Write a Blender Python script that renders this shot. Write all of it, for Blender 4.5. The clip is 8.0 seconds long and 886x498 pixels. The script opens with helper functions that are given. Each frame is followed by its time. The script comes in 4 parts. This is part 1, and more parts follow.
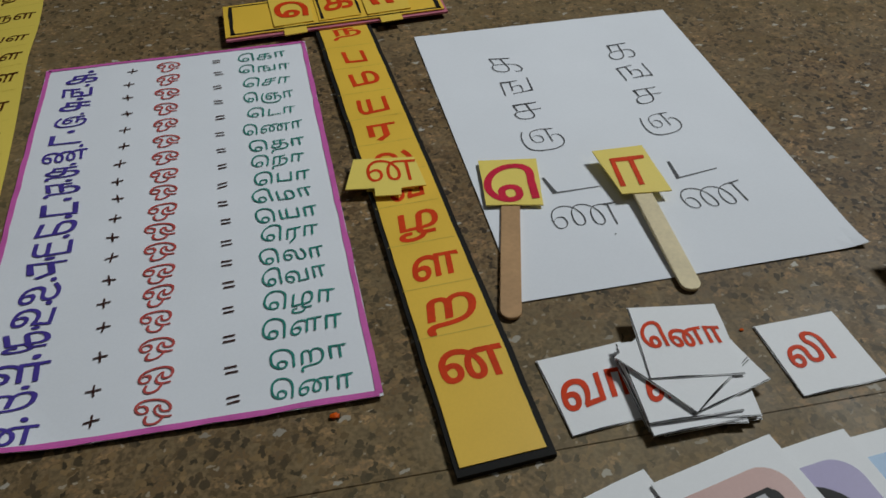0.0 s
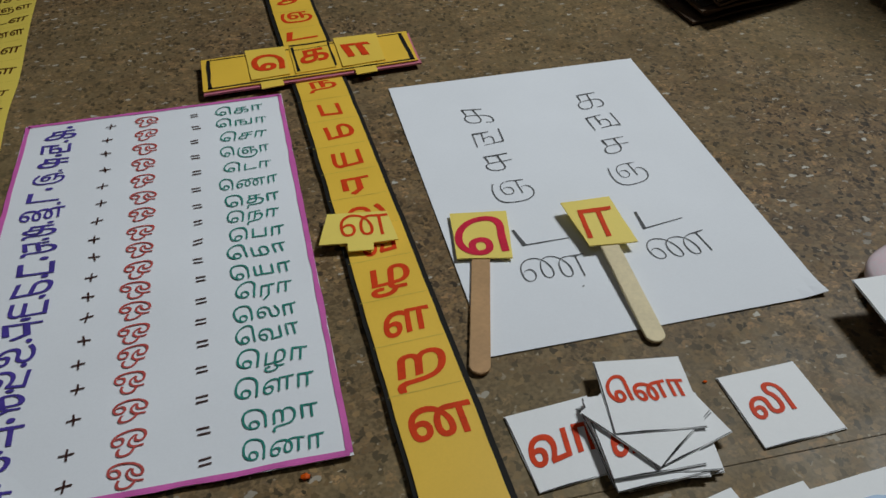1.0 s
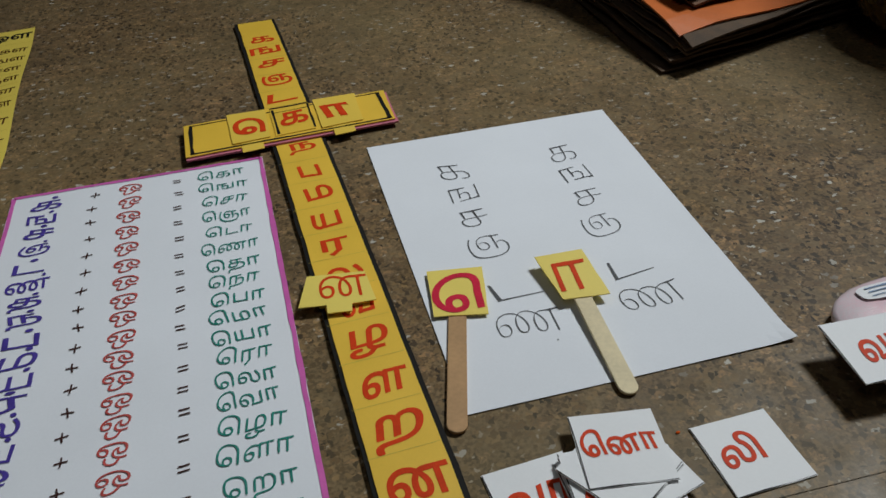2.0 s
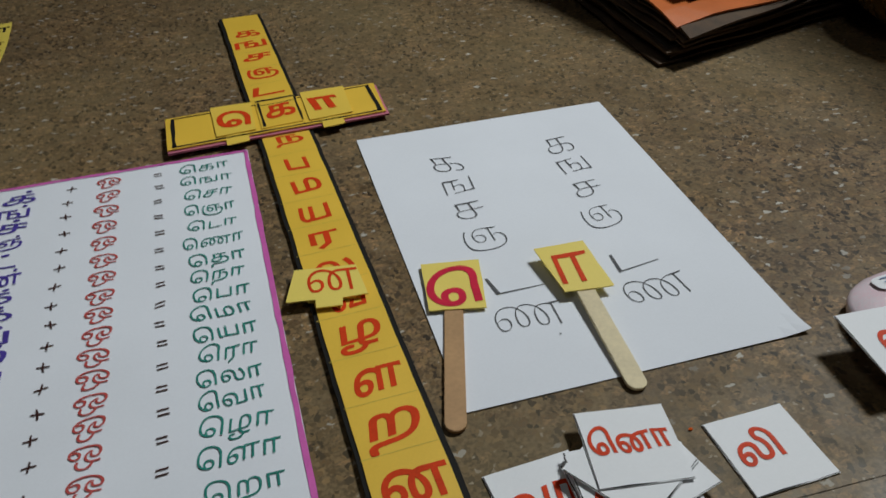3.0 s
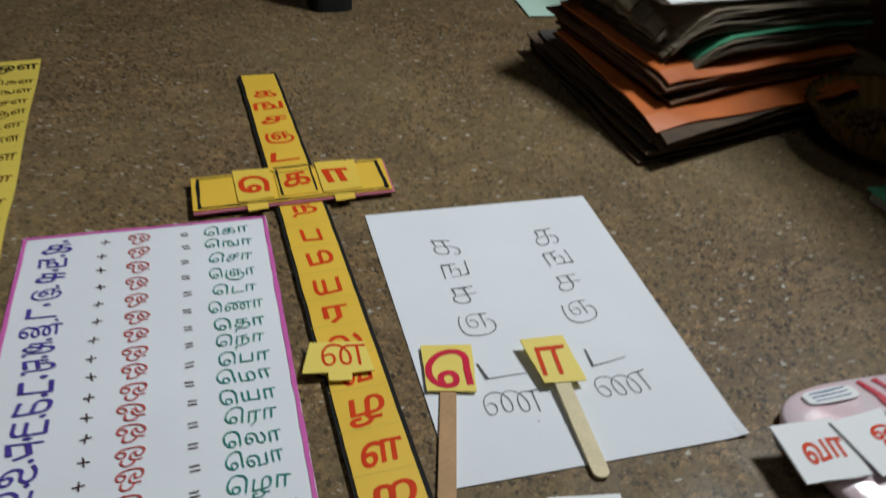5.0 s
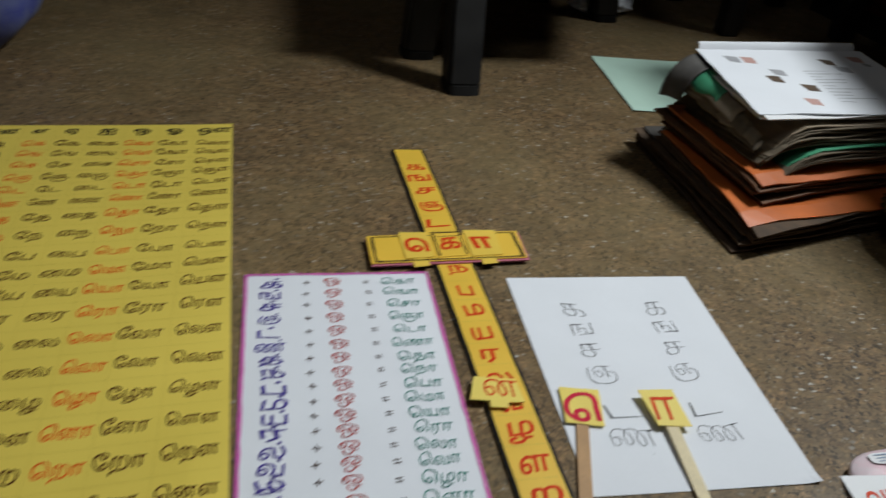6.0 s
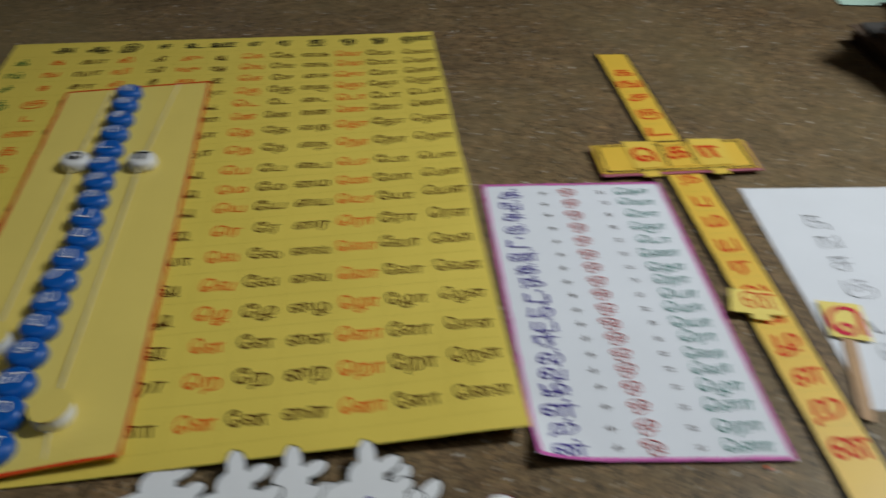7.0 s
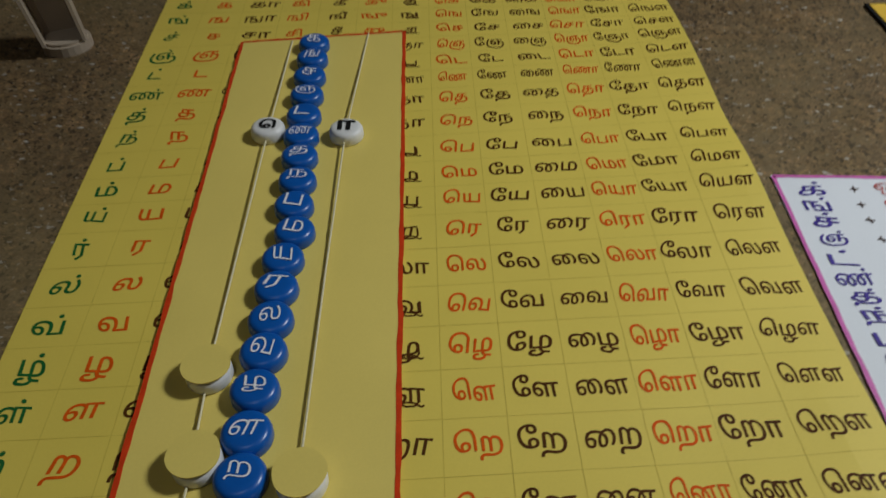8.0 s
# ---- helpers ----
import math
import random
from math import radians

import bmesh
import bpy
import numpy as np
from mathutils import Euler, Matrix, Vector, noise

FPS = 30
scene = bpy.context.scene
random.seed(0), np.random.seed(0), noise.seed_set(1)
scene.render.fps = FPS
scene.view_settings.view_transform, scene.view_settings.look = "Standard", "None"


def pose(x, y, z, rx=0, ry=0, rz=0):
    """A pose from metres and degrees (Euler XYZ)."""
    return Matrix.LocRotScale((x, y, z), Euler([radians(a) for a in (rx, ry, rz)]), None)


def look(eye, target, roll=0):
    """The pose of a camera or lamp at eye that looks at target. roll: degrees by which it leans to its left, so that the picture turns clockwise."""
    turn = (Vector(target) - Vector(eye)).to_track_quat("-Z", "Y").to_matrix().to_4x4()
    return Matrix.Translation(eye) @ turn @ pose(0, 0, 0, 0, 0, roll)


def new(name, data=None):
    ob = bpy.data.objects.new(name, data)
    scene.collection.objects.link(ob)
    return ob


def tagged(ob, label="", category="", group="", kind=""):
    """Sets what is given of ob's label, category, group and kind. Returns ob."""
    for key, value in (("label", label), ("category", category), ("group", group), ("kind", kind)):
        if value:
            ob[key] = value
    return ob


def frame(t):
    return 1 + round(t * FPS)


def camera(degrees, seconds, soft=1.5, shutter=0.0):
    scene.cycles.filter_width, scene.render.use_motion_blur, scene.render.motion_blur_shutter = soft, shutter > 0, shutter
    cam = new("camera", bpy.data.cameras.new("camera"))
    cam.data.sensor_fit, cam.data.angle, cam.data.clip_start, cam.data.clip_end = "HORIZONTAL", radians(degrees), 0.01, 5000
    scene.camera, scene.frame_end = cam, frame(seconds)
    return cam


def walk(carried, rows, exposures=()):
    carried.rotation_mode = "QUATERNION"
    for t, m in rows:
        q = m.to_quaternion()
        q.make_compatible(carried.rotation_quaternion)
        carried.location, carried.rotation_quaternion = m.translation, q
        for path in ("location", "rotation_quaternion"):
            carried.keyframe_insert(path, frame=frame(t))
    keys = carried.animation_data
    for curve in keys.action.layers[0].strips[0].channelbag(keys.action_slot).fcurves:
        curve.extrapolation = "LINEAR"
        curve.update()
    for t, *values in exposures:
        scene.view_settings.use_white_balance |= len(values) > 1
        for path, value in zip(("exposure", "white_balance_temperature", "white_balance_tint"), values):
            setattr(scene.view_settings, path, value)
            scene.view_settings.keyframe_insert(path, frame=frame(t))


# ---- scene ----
cam = camera(60.1, 8.0, soft=1.5, shutter=0.5)
PATH = [
    (0, (-0.092, -0.257, 0.284), (0.203, 1.193, -1.061), -0.9),
    (0.2, (-0.09, -0.256, 0.285), (0.218, 1.201, -1.051), -0.4),
    (0.5, (-0.08, -0.255, 0.3), (0.243, 1.212, -1.021), -0.7),
    (0.7, (-0.081, -0.257, 0.3), (0.253, 1.223, -1.003), -0.8),
    (1, (-0.081, -0.256, 0.301), (0.253, 1.235, -0.99), -1.0),
    (1.2, (-0.078, -0.256, 0.306), (0.258, 1.239, -0.979), -1.3),
    (1.5, (-0.069, -0.258, 0.314), (0.286, 1.268, -0.929), -2.4),
    (1.7, (-0.069, -0.260, 0.317), (0.286, 1.278, -0.911), -2.6),
    (2.8, (-0.067, -0.253, 0.302), (0.312, 1.313, -0.884), -3.1),
    (3, (-0.071, -0.247, 0.293), (0.326, 1.31, -0.897), -2.3),
    (3.2, (-0.075, -0.245, 0.287), (0.333, 1.304, -0.91), -1.4),
    (3.5, (-0.078, -0.247, 0.291), (0.345, 1.29, -0.917), -0.3),
    (4, (-0.077, -0.249, 0.295), (0.353, 1.285, -0.913), 0.5),
    (4.2, (-0.08, -0.25, 0.294), (0.354, 1.284, -0.914), 0.8),
    (5.3, (-0.122, -0.293, 0.411), (0.373, 1.302, -0.689), 5.9),
    (5.5, (-0.143, -0.323, 0.431), (0.34, 1.302, -0.631), 6.6),
    (5.8, (-0.193, -0.343, 0.455), (0.234, 1.305, -0.592), 6.2),
    (6, (-0.218, -0.369, 0.46), (0.143, 1.293, -0.592), 6.4),
    (6.3, (-0.247, -0.416, 0.468), (-0.005, 1.209, -0.663), 6.0),
    (6.5, (-0.263, -0.431, 0.466), (-0.05, 1.163, -0.723), 4.9),
    (6.8, (-0.301, -0.395, 0.463), (-0.138, 1.155, -0.793), 2.4),
    (7, (-0.358, -0.36, 0.468), (-0.261, 1.176, -0.809), 1.6),
    (7.2, (-0.423, -0.322, 0.454), (-0.426, 1.204, -0.845), 1.3),
    (7.5, (-0.496, -0.278, 0.429), (-0.56, 1.207, -0.909), 0.9),
    (7.7, (-0.514, -0.238, 0.422), (-0.594, 1.234, -0.927), 0.3),
    (8, (-0.525, -0.208, 0.407), (-0.602, 1.223, -0.988), -0.7),
]
walk(cam, [(t, look(eye, target, roll)) for t, eye, target, roll in PATH],
     [(0, -0.40), (1.0, -0.29), (4.2, -0.22), (5.3, 0.02), (6.4, 0.06), (6.9, -0.01), (8, -0.06)])

from mathutils import geometry

# ---- world and lights ----
world = bpy.data.worlds.new("room_world")
world.use_nodes = True
world.node_tree.nodes["Background"].inputs[0].default_value = (0.62, 0.7, 0.85, 1)
world.node_tree.nodes["Background"].inputs[1].default_value = 0.028
scene.world = world


def area(name, eye, target, sx, sy, watts, colour, spread=180):
    data = bpy.data.lights.new(name, "AREA")
    data.shape, data.size, data.size_y, data.energy, data.color, data.spread = "RECTANGLE", sx, sy, watts, colour, radians(spread)
    ob = new(name, data)
    ob.matrix_world = look(eye, target)
    return ob


# Unseen lamp placed from the shadows; narrow spread added to dim the outer floor.
area("key_lamp", (1.42, 0.72, 2.10), (-0.08, 0.22, 0.0), 0.34, 0.42, 8.5, (0.935, 1.0, 1.02), 70)
# Added fill that lifts the shadows; no fixture stands for it.
area("fill_light", (-0.8, -0.6, 2.75), (-0.6, -0.3, 0.0), 0.5, 0.5, 3.7, (0.93, 1.0, 1.03))


# ---- materials ----
def mat(name, base, rough=0.6, vary=0.12, scale=60.0, bump=0.1, metal=0.0, fine=700.0, second=None, coat=0.0, spec=0.5, trans=0.0):
    m = bpy.data.materials.new(name)
    m.use_nodes = True
    nt = m.node_tree
    n, l = nt.nodes, nt.links
    p = n["Principled BSDF"]
    tc = n.new("ShaderNodeTexCoord")
    a, b = n.new("ShaderNodeTexNoise"), n.new("ShaderNodeTexNoise")
    a.inputs["Scale"].default_value, a.inputs["Detail"].default_value = scale, 4
    b.inputs["Scale"].default_value, b.inputs["Detail"].default_value = fine, 3
    l.new(tc.outputs["Object"], a.inputs["Vector"])
    l.new(tc.outputs["Object"], b.inputs["Vector"])
    mix = n.new("ShaderNodeMix")
    mix.data_type = "RGBA"
    lo = second or tuple(c * (1 - vary) for c in base)
    mix.inputs["A"].default_value, mix.inputs["B"].default_value = (*lo, 1), (*[min(1, c * (1 + vary * 0.5)) for c in base], 1)
    ramp = n.new("ShaderNodeMapRange")
    ramp.inputs["From Min"].default_value, ramp.inputs["From Max"].default_value = 0.3, 0.7
    add = n.new("ShaderNodeMath")
    add.operation = "MULTIPLY_ADD"
    add.inputs[1].default_value, add.inputs[2].default_value = 0.35, 0.0
    l.new(b.outputs[0], add.inputs[0])
    tot = n.new("ShaderNodeMath")
    tot.operation = "MULTIPLY_ADD"
    tot.inputs[1].default_value = 0.65
    l.new(a.outputs[0], tot.inputs[0])
    l.new(add.outputs[0], tot.inputs[2])
    l.new(tot.outputs[0], ramp.inputs["Value"])
    l.new(ramp.outputs[0], mix.inputs["Factor"])
    l.new(mix.outputs["Result"], p.inputs["Base Color"])
    rr = n.new("ShaderNodeMapRange")
    rr.inputs["To Min"].default_value, rr.inputs["To Max"].default_value = max(0.02, rough - 0.08), min(1, rough + 0.08)
    l.new(a.outputs[0], rr.inputs["Value"])
    l.new(rr.outputs[0], p.inputs["Roughness"])
    p.inputs["Metallic"].default_value = metal
    p.inputs["Coat Weight"].default_value = coat
    p.inputs["Specular IOR Level"].default_value = spec
    p.inputs["Transmission Weight"].default_value = trans
    if bump:
        bp = n.new("ShaderNodeBump")
        bp.inputs["Strength"].default_value, bp.inputs["Distance"].default_value = bump, 0.0006
        l.new(tot.outputs[0], bp.inputs["Height"])
        l.new(bp.outputs[0], p.inputs["Normal"])
    return m


def terrazzo():
    """Polished brown mosaic floor: a mottled cement with tan, dark and white stone chips of several sizes."""
    m = bpy.data.materials.new("brown_terrazzo")
    m.use_nodes = True
    nt = m.node_tree
    n, l = nt.nodes, nt.links
    p = n["Principled BSDF"]
    tc = n.new("ShaderNodeTexCoord")
    warp = n.new("ShaderNodeTexNoise")
    warp.inputs["Scale"].default_value = 260
    warp.inputs["Detail"].default_value = 3
    l.new(tc.outputs["Object"], warp.inputs["Vector"])
    wm = n.new("ShaderNodeVectorMath")
    wm.operation = "MULTIPLY_ADD"
    wm.inputs[1].default_value = (0.007, 0.007, 0.0)
    l.new(warp.outputs["Color"], wm.inputs[0])
    l.new(tc.outputs["Object"], wm.inputs[2])

    def node_mix(fac, x, y):
        k = n.new("ShaderNodeMix")
        k.data_type = "RGBA"
        for v, s in ((fac, k.inputs["Factor"]), (x, k.inputs["A"]), (y, k.inputs["B"])):
            if isinstance(v, (tuple, float)):
                s.default_value = (*v, 1) if isinstance(v, tuple) else v
            else:
                l.new(v, s)
        return k.outputs["Result"]

    def noise_fac(scale, lo, hi, detail=4):
        t = n.new("ShaderNodeTexNoise")
        t.inputs["Scale"].default_value, t.inputs["Detail"].default_value = scale, detail
        l.new(tc.outputs["Object"], t.inputs["Vector"])
        r = n.new("ShaderNodeMapRange")
        r.inputs["From Min"].default_value, r.inputs["From Max"].default_value = lo, hi
        l.new(t.outputs[0], r.inputs["Value"])
        return r.outputs[0]

    def chips(scale, share, radius, seed, stretch=(1.0, 1.0, 1.0)):
        """Mask of scattered chips, and a random value for each chip."""
        mp = n.new("ShaderNodeMapping")
        mp.inputs["Location"].default_value = (seed * 3.1, seed * 1.7, 0.0)
        mp.inputs["Rotation"].default_value = (0, 0, seed * 0.7)
        mp.inputs["Scale"].default_value = stretch
        l.new(wm.outputs[0], mp.inputs["Vector"])
        v = n.new("ShaderNodeTexVoronoi")
        v.voronoi_dimensions = "2D"
        v.inputs["Scale"].default_value = scale
        l.new(mp.outputs[0], v.inputs["Vector"])
        sep = n.new("ShaderNodeSeparateColor")
        l.new(v.outputs["Color"], sep.inputs[0])
        near = n.new("ShaderNodeMapRange")
        near.inputs["From Min"].default_value, near.inputs["From Max"].default_value = radius, radius * 0.9
        l.new(v.outputs["Distance"], near.inputs["Value"])
        pick = n.new("ShaderNodeMath")
        pick.operation = "LESS_THAN"
        pick.inputs[1].default_value = share
        l.new(sep.outputs[0], pick.inputs[0])
        both = n.new("ShaderNodeMath")
        both.operation = "MULTIPLY"
        l.new(near.outputs[0], both.inputs[0])
        l.new(pick.outputs[0], both.inputs[1])
        return both.outputs[0], sep.outputs[1]

    col = node_mix(noise_fac(420, 0.38, 0.62, 6), (0.066, 0.041, 0.021), (0.25, 0.16, 0.08))
    col = node_mix(noise_fac(45, 0.4, 0.62), col, node_mix(0.5, col, (0.24, 0.17, 0.09)))
    f, r = chips(250, 0.5, 0.47, 1.0)
    col = node_mix(f, col, node_mix(r, (0.07, 0.042, 0.02), (0.32, 0.2, 0.09)))
    f, r = chips(118, 0.36, 0.43, 2.0, (1.0, 1.6, 1.0))
    col = node_mix(f, col, node_mix(noise_fac(520, 0.4, 0.6), node_mix(r, (0.12, 0.066, 0.028), (0.46, 0.275, 0.125)), (0.15, 0.1, 0.055)))
    f, r = chips(135, 0.20, 0.40, 3.0, (1.6, 1.0, 1.0))
    col = node_mix(f, col, node_mix(r, (0.022, 0.015, 0.010), (0.07, 0.046, 0.027)))
    f, r = chips(70, 0.13, 0.30, 6.0, (1.0, 1.8, 1.0))
    col = node_mix(f, col, node_mix(noise_fac(330, 0.42, 0.58), (0.36, 0.21, 0.095), (0.18, 0.12, 0.07)))
    f, r = chips(110, 0.05, 0.30, 4.0, (1.0, 2.0, 1.0))
    col = node_mix(f, col, node_mix(r, (0.26, 0.22, 0.17), (0.6, 0.57, 0.5)))
    f, r = chips(400, 0.03, 0.36, 5.0)
    col = node_mix(f, col, (0.4, 0.33, 0.24))
    f, r = chips(300, 0.05, 0.4, 7.0)
    col = node_mix(f, col, (0.016, 0.012, 0.009))
    col = node_mix(noise_fac(14, 0.35, 0.68), col, node_mix(0.45, col, (0.09, 0.066, 0.036)))
    col = node_mix(noise_fac(70, 0.45, 0.66), col, node_mix(0.28, col, (0.06, 0.04, 0.022)))
    col = node_mix(noise_fac(2.5, 0.42, 0.68), col, node_mix(0.4, col, (0.25, 0.195, 0.095)))
    l.new(col, p.inputs["Base Color"])
    rr = n.new("ShaderNodeMapRange")
    rr.inputs["To Min"].default_value, rr.inputs["To Max"].default_value = 0.38, 0.6
    l.new(noise_fac(25, 0.3, 0.7), rr.inputs["Value"])
    l.new(rr.outputs[0], p.inputs["Roughness"])
    p.inputs["Specular IOR Level"].default_value = 0.2
    bp = n.new("ShaderNodeBump")
    bp.inputs["Strength"].default_value, bp.inputs["Distance"].default_value = 0.12, 0.0008
    l.new(noise_fac(320, 0.2, 0.8), bp.inputs["Height"])
    l.new(bp.outputs[0], p.inputs["Normal"])
    return m


FLOOR = terrazzo()
WHITE = mat("white_paper", (0.755, 0.77, 0.81), 0.75, 0.05, 14, 0.06)
CARD = mat("white_card", (0.8, 0.8, 0.81), 0.6, 0.05, 30, 0.08)
# Aged paper, darkened further: shade on the stack's sides is in the colour.
SHADED_OLDPAPER = mat("shaded_old_pages", (0.26, 0.2, 0.135), 0.85, 0.35, 40, 0.25)
YELLOW_CHART = mat("yellow_chart_paper", (0.755, 0.580, 0.095), 0.55, 0.07, 9, 0.06)
YELLOW_BOARD = mat("pale_yellow_paper", (0.785, 0.615, 0.150), 0.5, 0.06, 12, 0.06)
YELLOW_CARD = mat("golden_card", (0.8, 0.5, 0.05), 0.5, 0.07, 25, 0.08)
YELLOW_TAB = mat("deep_yellow_card", (0.81, 0.55, 0.075), 0.5, 0.07, 25, 0.08)
YELLOW_NOTE = mat("lemon_note_card", (0.82, 0.64, 0.13), 0.55, 0.06, 30, 0.08)
BLACK = mat("black_marker", (0.014, 0.013, 0.013), 0.55, 0.4, 90, 0.05, spec=0.15)
BLACKBOARD = mat("black_card", (0.011, 0.01, 0.009), 0.7, 0.4, 60, 0.1, spec=0.2)
PENCIL = mat("pencil_graphite", (0.11, 0.11, 0.115), 0.5, 0.5, 900, 0.0, spec=0.15)
RED = mat("red_marker", (0.66, 0.05, 0.008), 0.55, 0.22, 120, 0.0, spec=0.15)
CRIMSON = mat("crimson_marker", (0.62, 0.02, 0.055), 0.55, 0.25, 150, 0.0, spec=0.15)
ORANGE_INK = mat("orange_marker", (0.74, 0.1, 0.004), 0.55, 0.22, 120, 0.0, spec=0.15)
GREEN_INK = mat("green_marker", (0.015, 0.13, 0.03), 0.55, 0.3, 120, 0.0, spec=0.15)
TEAL = mat("teal_felt_pen", (0.03, 0.235, 0.19), 0.55, 0.3, 160, 0.0, spec=0.15)
ROSE = mat("rose_felt_pen", (0.5, 0.085, 0.075), 0.55, 0.3, 160, 0.0, spec=0.15)
VIOLET = mat("violet_felt_pen", (0.075, 0.05, 0.3), 0.5, 0.3, 160, 0.0, spec=0.15)
BROWN_INK = mat("brown_marker", (0.095, 0.034, 0.006), 0.5, 0.35, 120, 0.0, spec=0.15)
DARK_INK = mat("dark_brown_felt_pen", (0.06, 0.025, 0.022), 0.5, 0.35, 120, 0.0, spec=0.15)
PINK_TAPE = mat("pink_border_ink", (0.63, 0.12, 0.42), 0.5, 0.2, 60, 0.05)
PINK_CARD = mat("pink_backing_card", (0.55, 0.16, 0.22), 0.6, 0.15, 50, 0.1)
LINE_FAINT = mat("faint_pencil_rule", (0.6, 0.45, 0.06), 0.6, 0.2, 200, 0.0)
STICK = mat("pale_birch_wood", (0.72, 0.6, 0.37), 0.6, 0.22, 35, 0.25, fine=400)
STICK_DARK = mat("tan_birch_wood", (0.47, 0.27, 0.12), 0.6, 0.25, 35, 0.25, fine=400)
BLUE_CAP = mat("blue_plastic", (0.004, 0.098, 0.41), 0.3, 0.1, 40, 0.04)
WHITE_CAP = mat("white_plastic", (0.76, 0.75, 0.73), 0.35, 0.05, 40, 0.04)
CHAIR = mat("cream_plastic", (0.42, 0.34, 0.26), 0.4, 0.1, 20, 0.05)
STRING = mat("white_thread", (0.72, 0.65, 0.42), 0.8, 0.15, 600, 0.3)
PAINT = mat("white_correction_paint", (0.82, 0.82, 0.84), 0.5, 0.08, 200, 0.2)
ORANGE_COVER = mat("orange_laminated_cover", (0.60, 0.15, 0.032), 0.33, 0.3, 18, 0.8, coat=0.12)
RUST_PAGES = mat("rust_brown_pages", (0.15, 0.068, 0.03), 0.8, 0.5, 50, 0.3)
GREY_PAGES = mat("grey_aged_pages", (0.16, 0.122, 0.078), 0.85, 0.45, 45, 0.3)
GREY_COVER = mat("grey_worn_cover", (0.09, 0.082, 0.075), 0.7, 0.5, 40, 0.25)
GREEN_COVER = mat("green_cover", (0.06, 0.3, 0.16), 0.4, 0.2, 20, 0.1)
DARK_COVER = mat("dark_worn_cover", (0.05, 0.042, 0.036), 0.6, 0.4, 30, 0.2)
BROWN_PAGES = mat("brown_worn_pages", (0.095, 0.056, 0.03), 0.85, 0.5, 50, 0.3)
MAROON = mat("maroon_card", (0.13, 0.018, 0.016), 0.7, 0.3, 60, 0.1, spec=0.2)
MINT = mat("mint_paper", (0.52, 0.72, 0.6), 0.7, 0.08, 12, 0.06)
BLACK_WOOD = mat("black_painted_wood", (0.011, 0.01, 0.0095), 0.45, 0.3, 25, 0.15)
RED_WOOD = mat("dark_red_wood", (0.06, 0.010, 0.007), 0.4, 0.35, 12, 0.15)
AMBER = mat("amber_plastic", (0.22, 0.13, 0.03), 0.25, 0.3, 30, 0.05, coat=0.3)
SEEDS = mat("brown_dry_seeds", (0.13, 0.06, 0.025), 0.6, 0.5, 80, 0.2)
BLUE_CLOTH = mat("blue_printed_cloth", (0.02, 0.03, 0.3), 0.85, 0.2, 16, 0.3, second=(0.28, 0.32, 0.36))
WRAP = mat("clear_pink_wrapper", (0.72, 0.45, 0.5), 0.16, 0.3, 34, 0.9, second=(0.7, 0.68, 0.7), coat=0.6)
WRAP_RED = mat("red_wrapper_print", (0.6, 0.06, 0.09), 0.25, 0.2, 40, 0.1)
BLUE_PRINT = mat("grey_blue_print", (0.2, 0.28, 0.42), 0.6, 0.2, 200, 0.0)
PIC_PINK = mat("dusty_pink_print", (0.52, 0.3, 0.26), 0.5, 0.1, 30, 0.0)
PIC_VIOLET = mat("lilac_print", (0.3, 0.25, 0.45), 0.5, 0.1, 30, 0.0)
PIC_BLUE = mat("sky_blue_print", (0.3, 0.46, 0.66), 0.5, 0.1, 30, 0.0)
GREY_PRINT = mat("grey_print", (0.36, 0.36, 0.38), 0.5, 0.15, 60, 0.0)
WALL = mat("cream_wall_paint", (0.6, 0.54, 0.44), 0.8, 0.1, 4, 0.1)
CEILING = mat("white_ceiling_paint", (0.75, 0.73, 0.7), 0.85, 0.06, 5, 0.1)
GROUT = mat("dark_grout", (0.10, 0.075, 0.048), 0.9, 0.3, 80, 0.1)


# ---- builders ----
def mesh_ob(name, verts, faces, material, parent=None, label="", smooth=False):
    me = bpy.data.meshes.new(name)
    me.from_pydata([tuple(v) for v in verts], [], [tuple(f) for f in faces])
    me.materials.append(material)
    if smooth:
        me.polygons.foreach_set("use_smooth", [True] * len(me.polygons))
    me.update()
    ob = new(name, me)
    if parent:
        ob.parent = parent
    if label:
        ob["label"] = label
    return ob


def part(name, bm, material, parent, label="", smooth=False):
    bmesh.ops.recalc_face_normals(bm, faces=bm.faces)
    me = bpy.data.meshes.new(name)
    bm.to_mesh(me)
    bm.free()
    me.materials.append(material)
    if smooth:
        me.polygons.foreach_set("use_smooth", [True] * len(me.polygons))
    ob = new(name, me)
    if parent:
        ob.parent = parent
    if label:
        ob["label"] = label
    return ob


def thing(name, label, category, group="", kind=""):
    return tagged(new(name), label, category, group, kind)


def flat(x, y):
    return 0.0


def quad_at(q, u, v):
    """Point of a quad tl, tr, br, bl: u runs to the right, v downwards."""
    (ax, ay), (bx, by), (cx, cy), (dx, dy) = q
    return ((1 - v) * ((1 - u) * ax + u * bx) + v * ((1 - u) * dx + u * cx), (1 - v) * ((1 - u) * ay + u * by) + v * ((1 - u) * dy + u * cy))


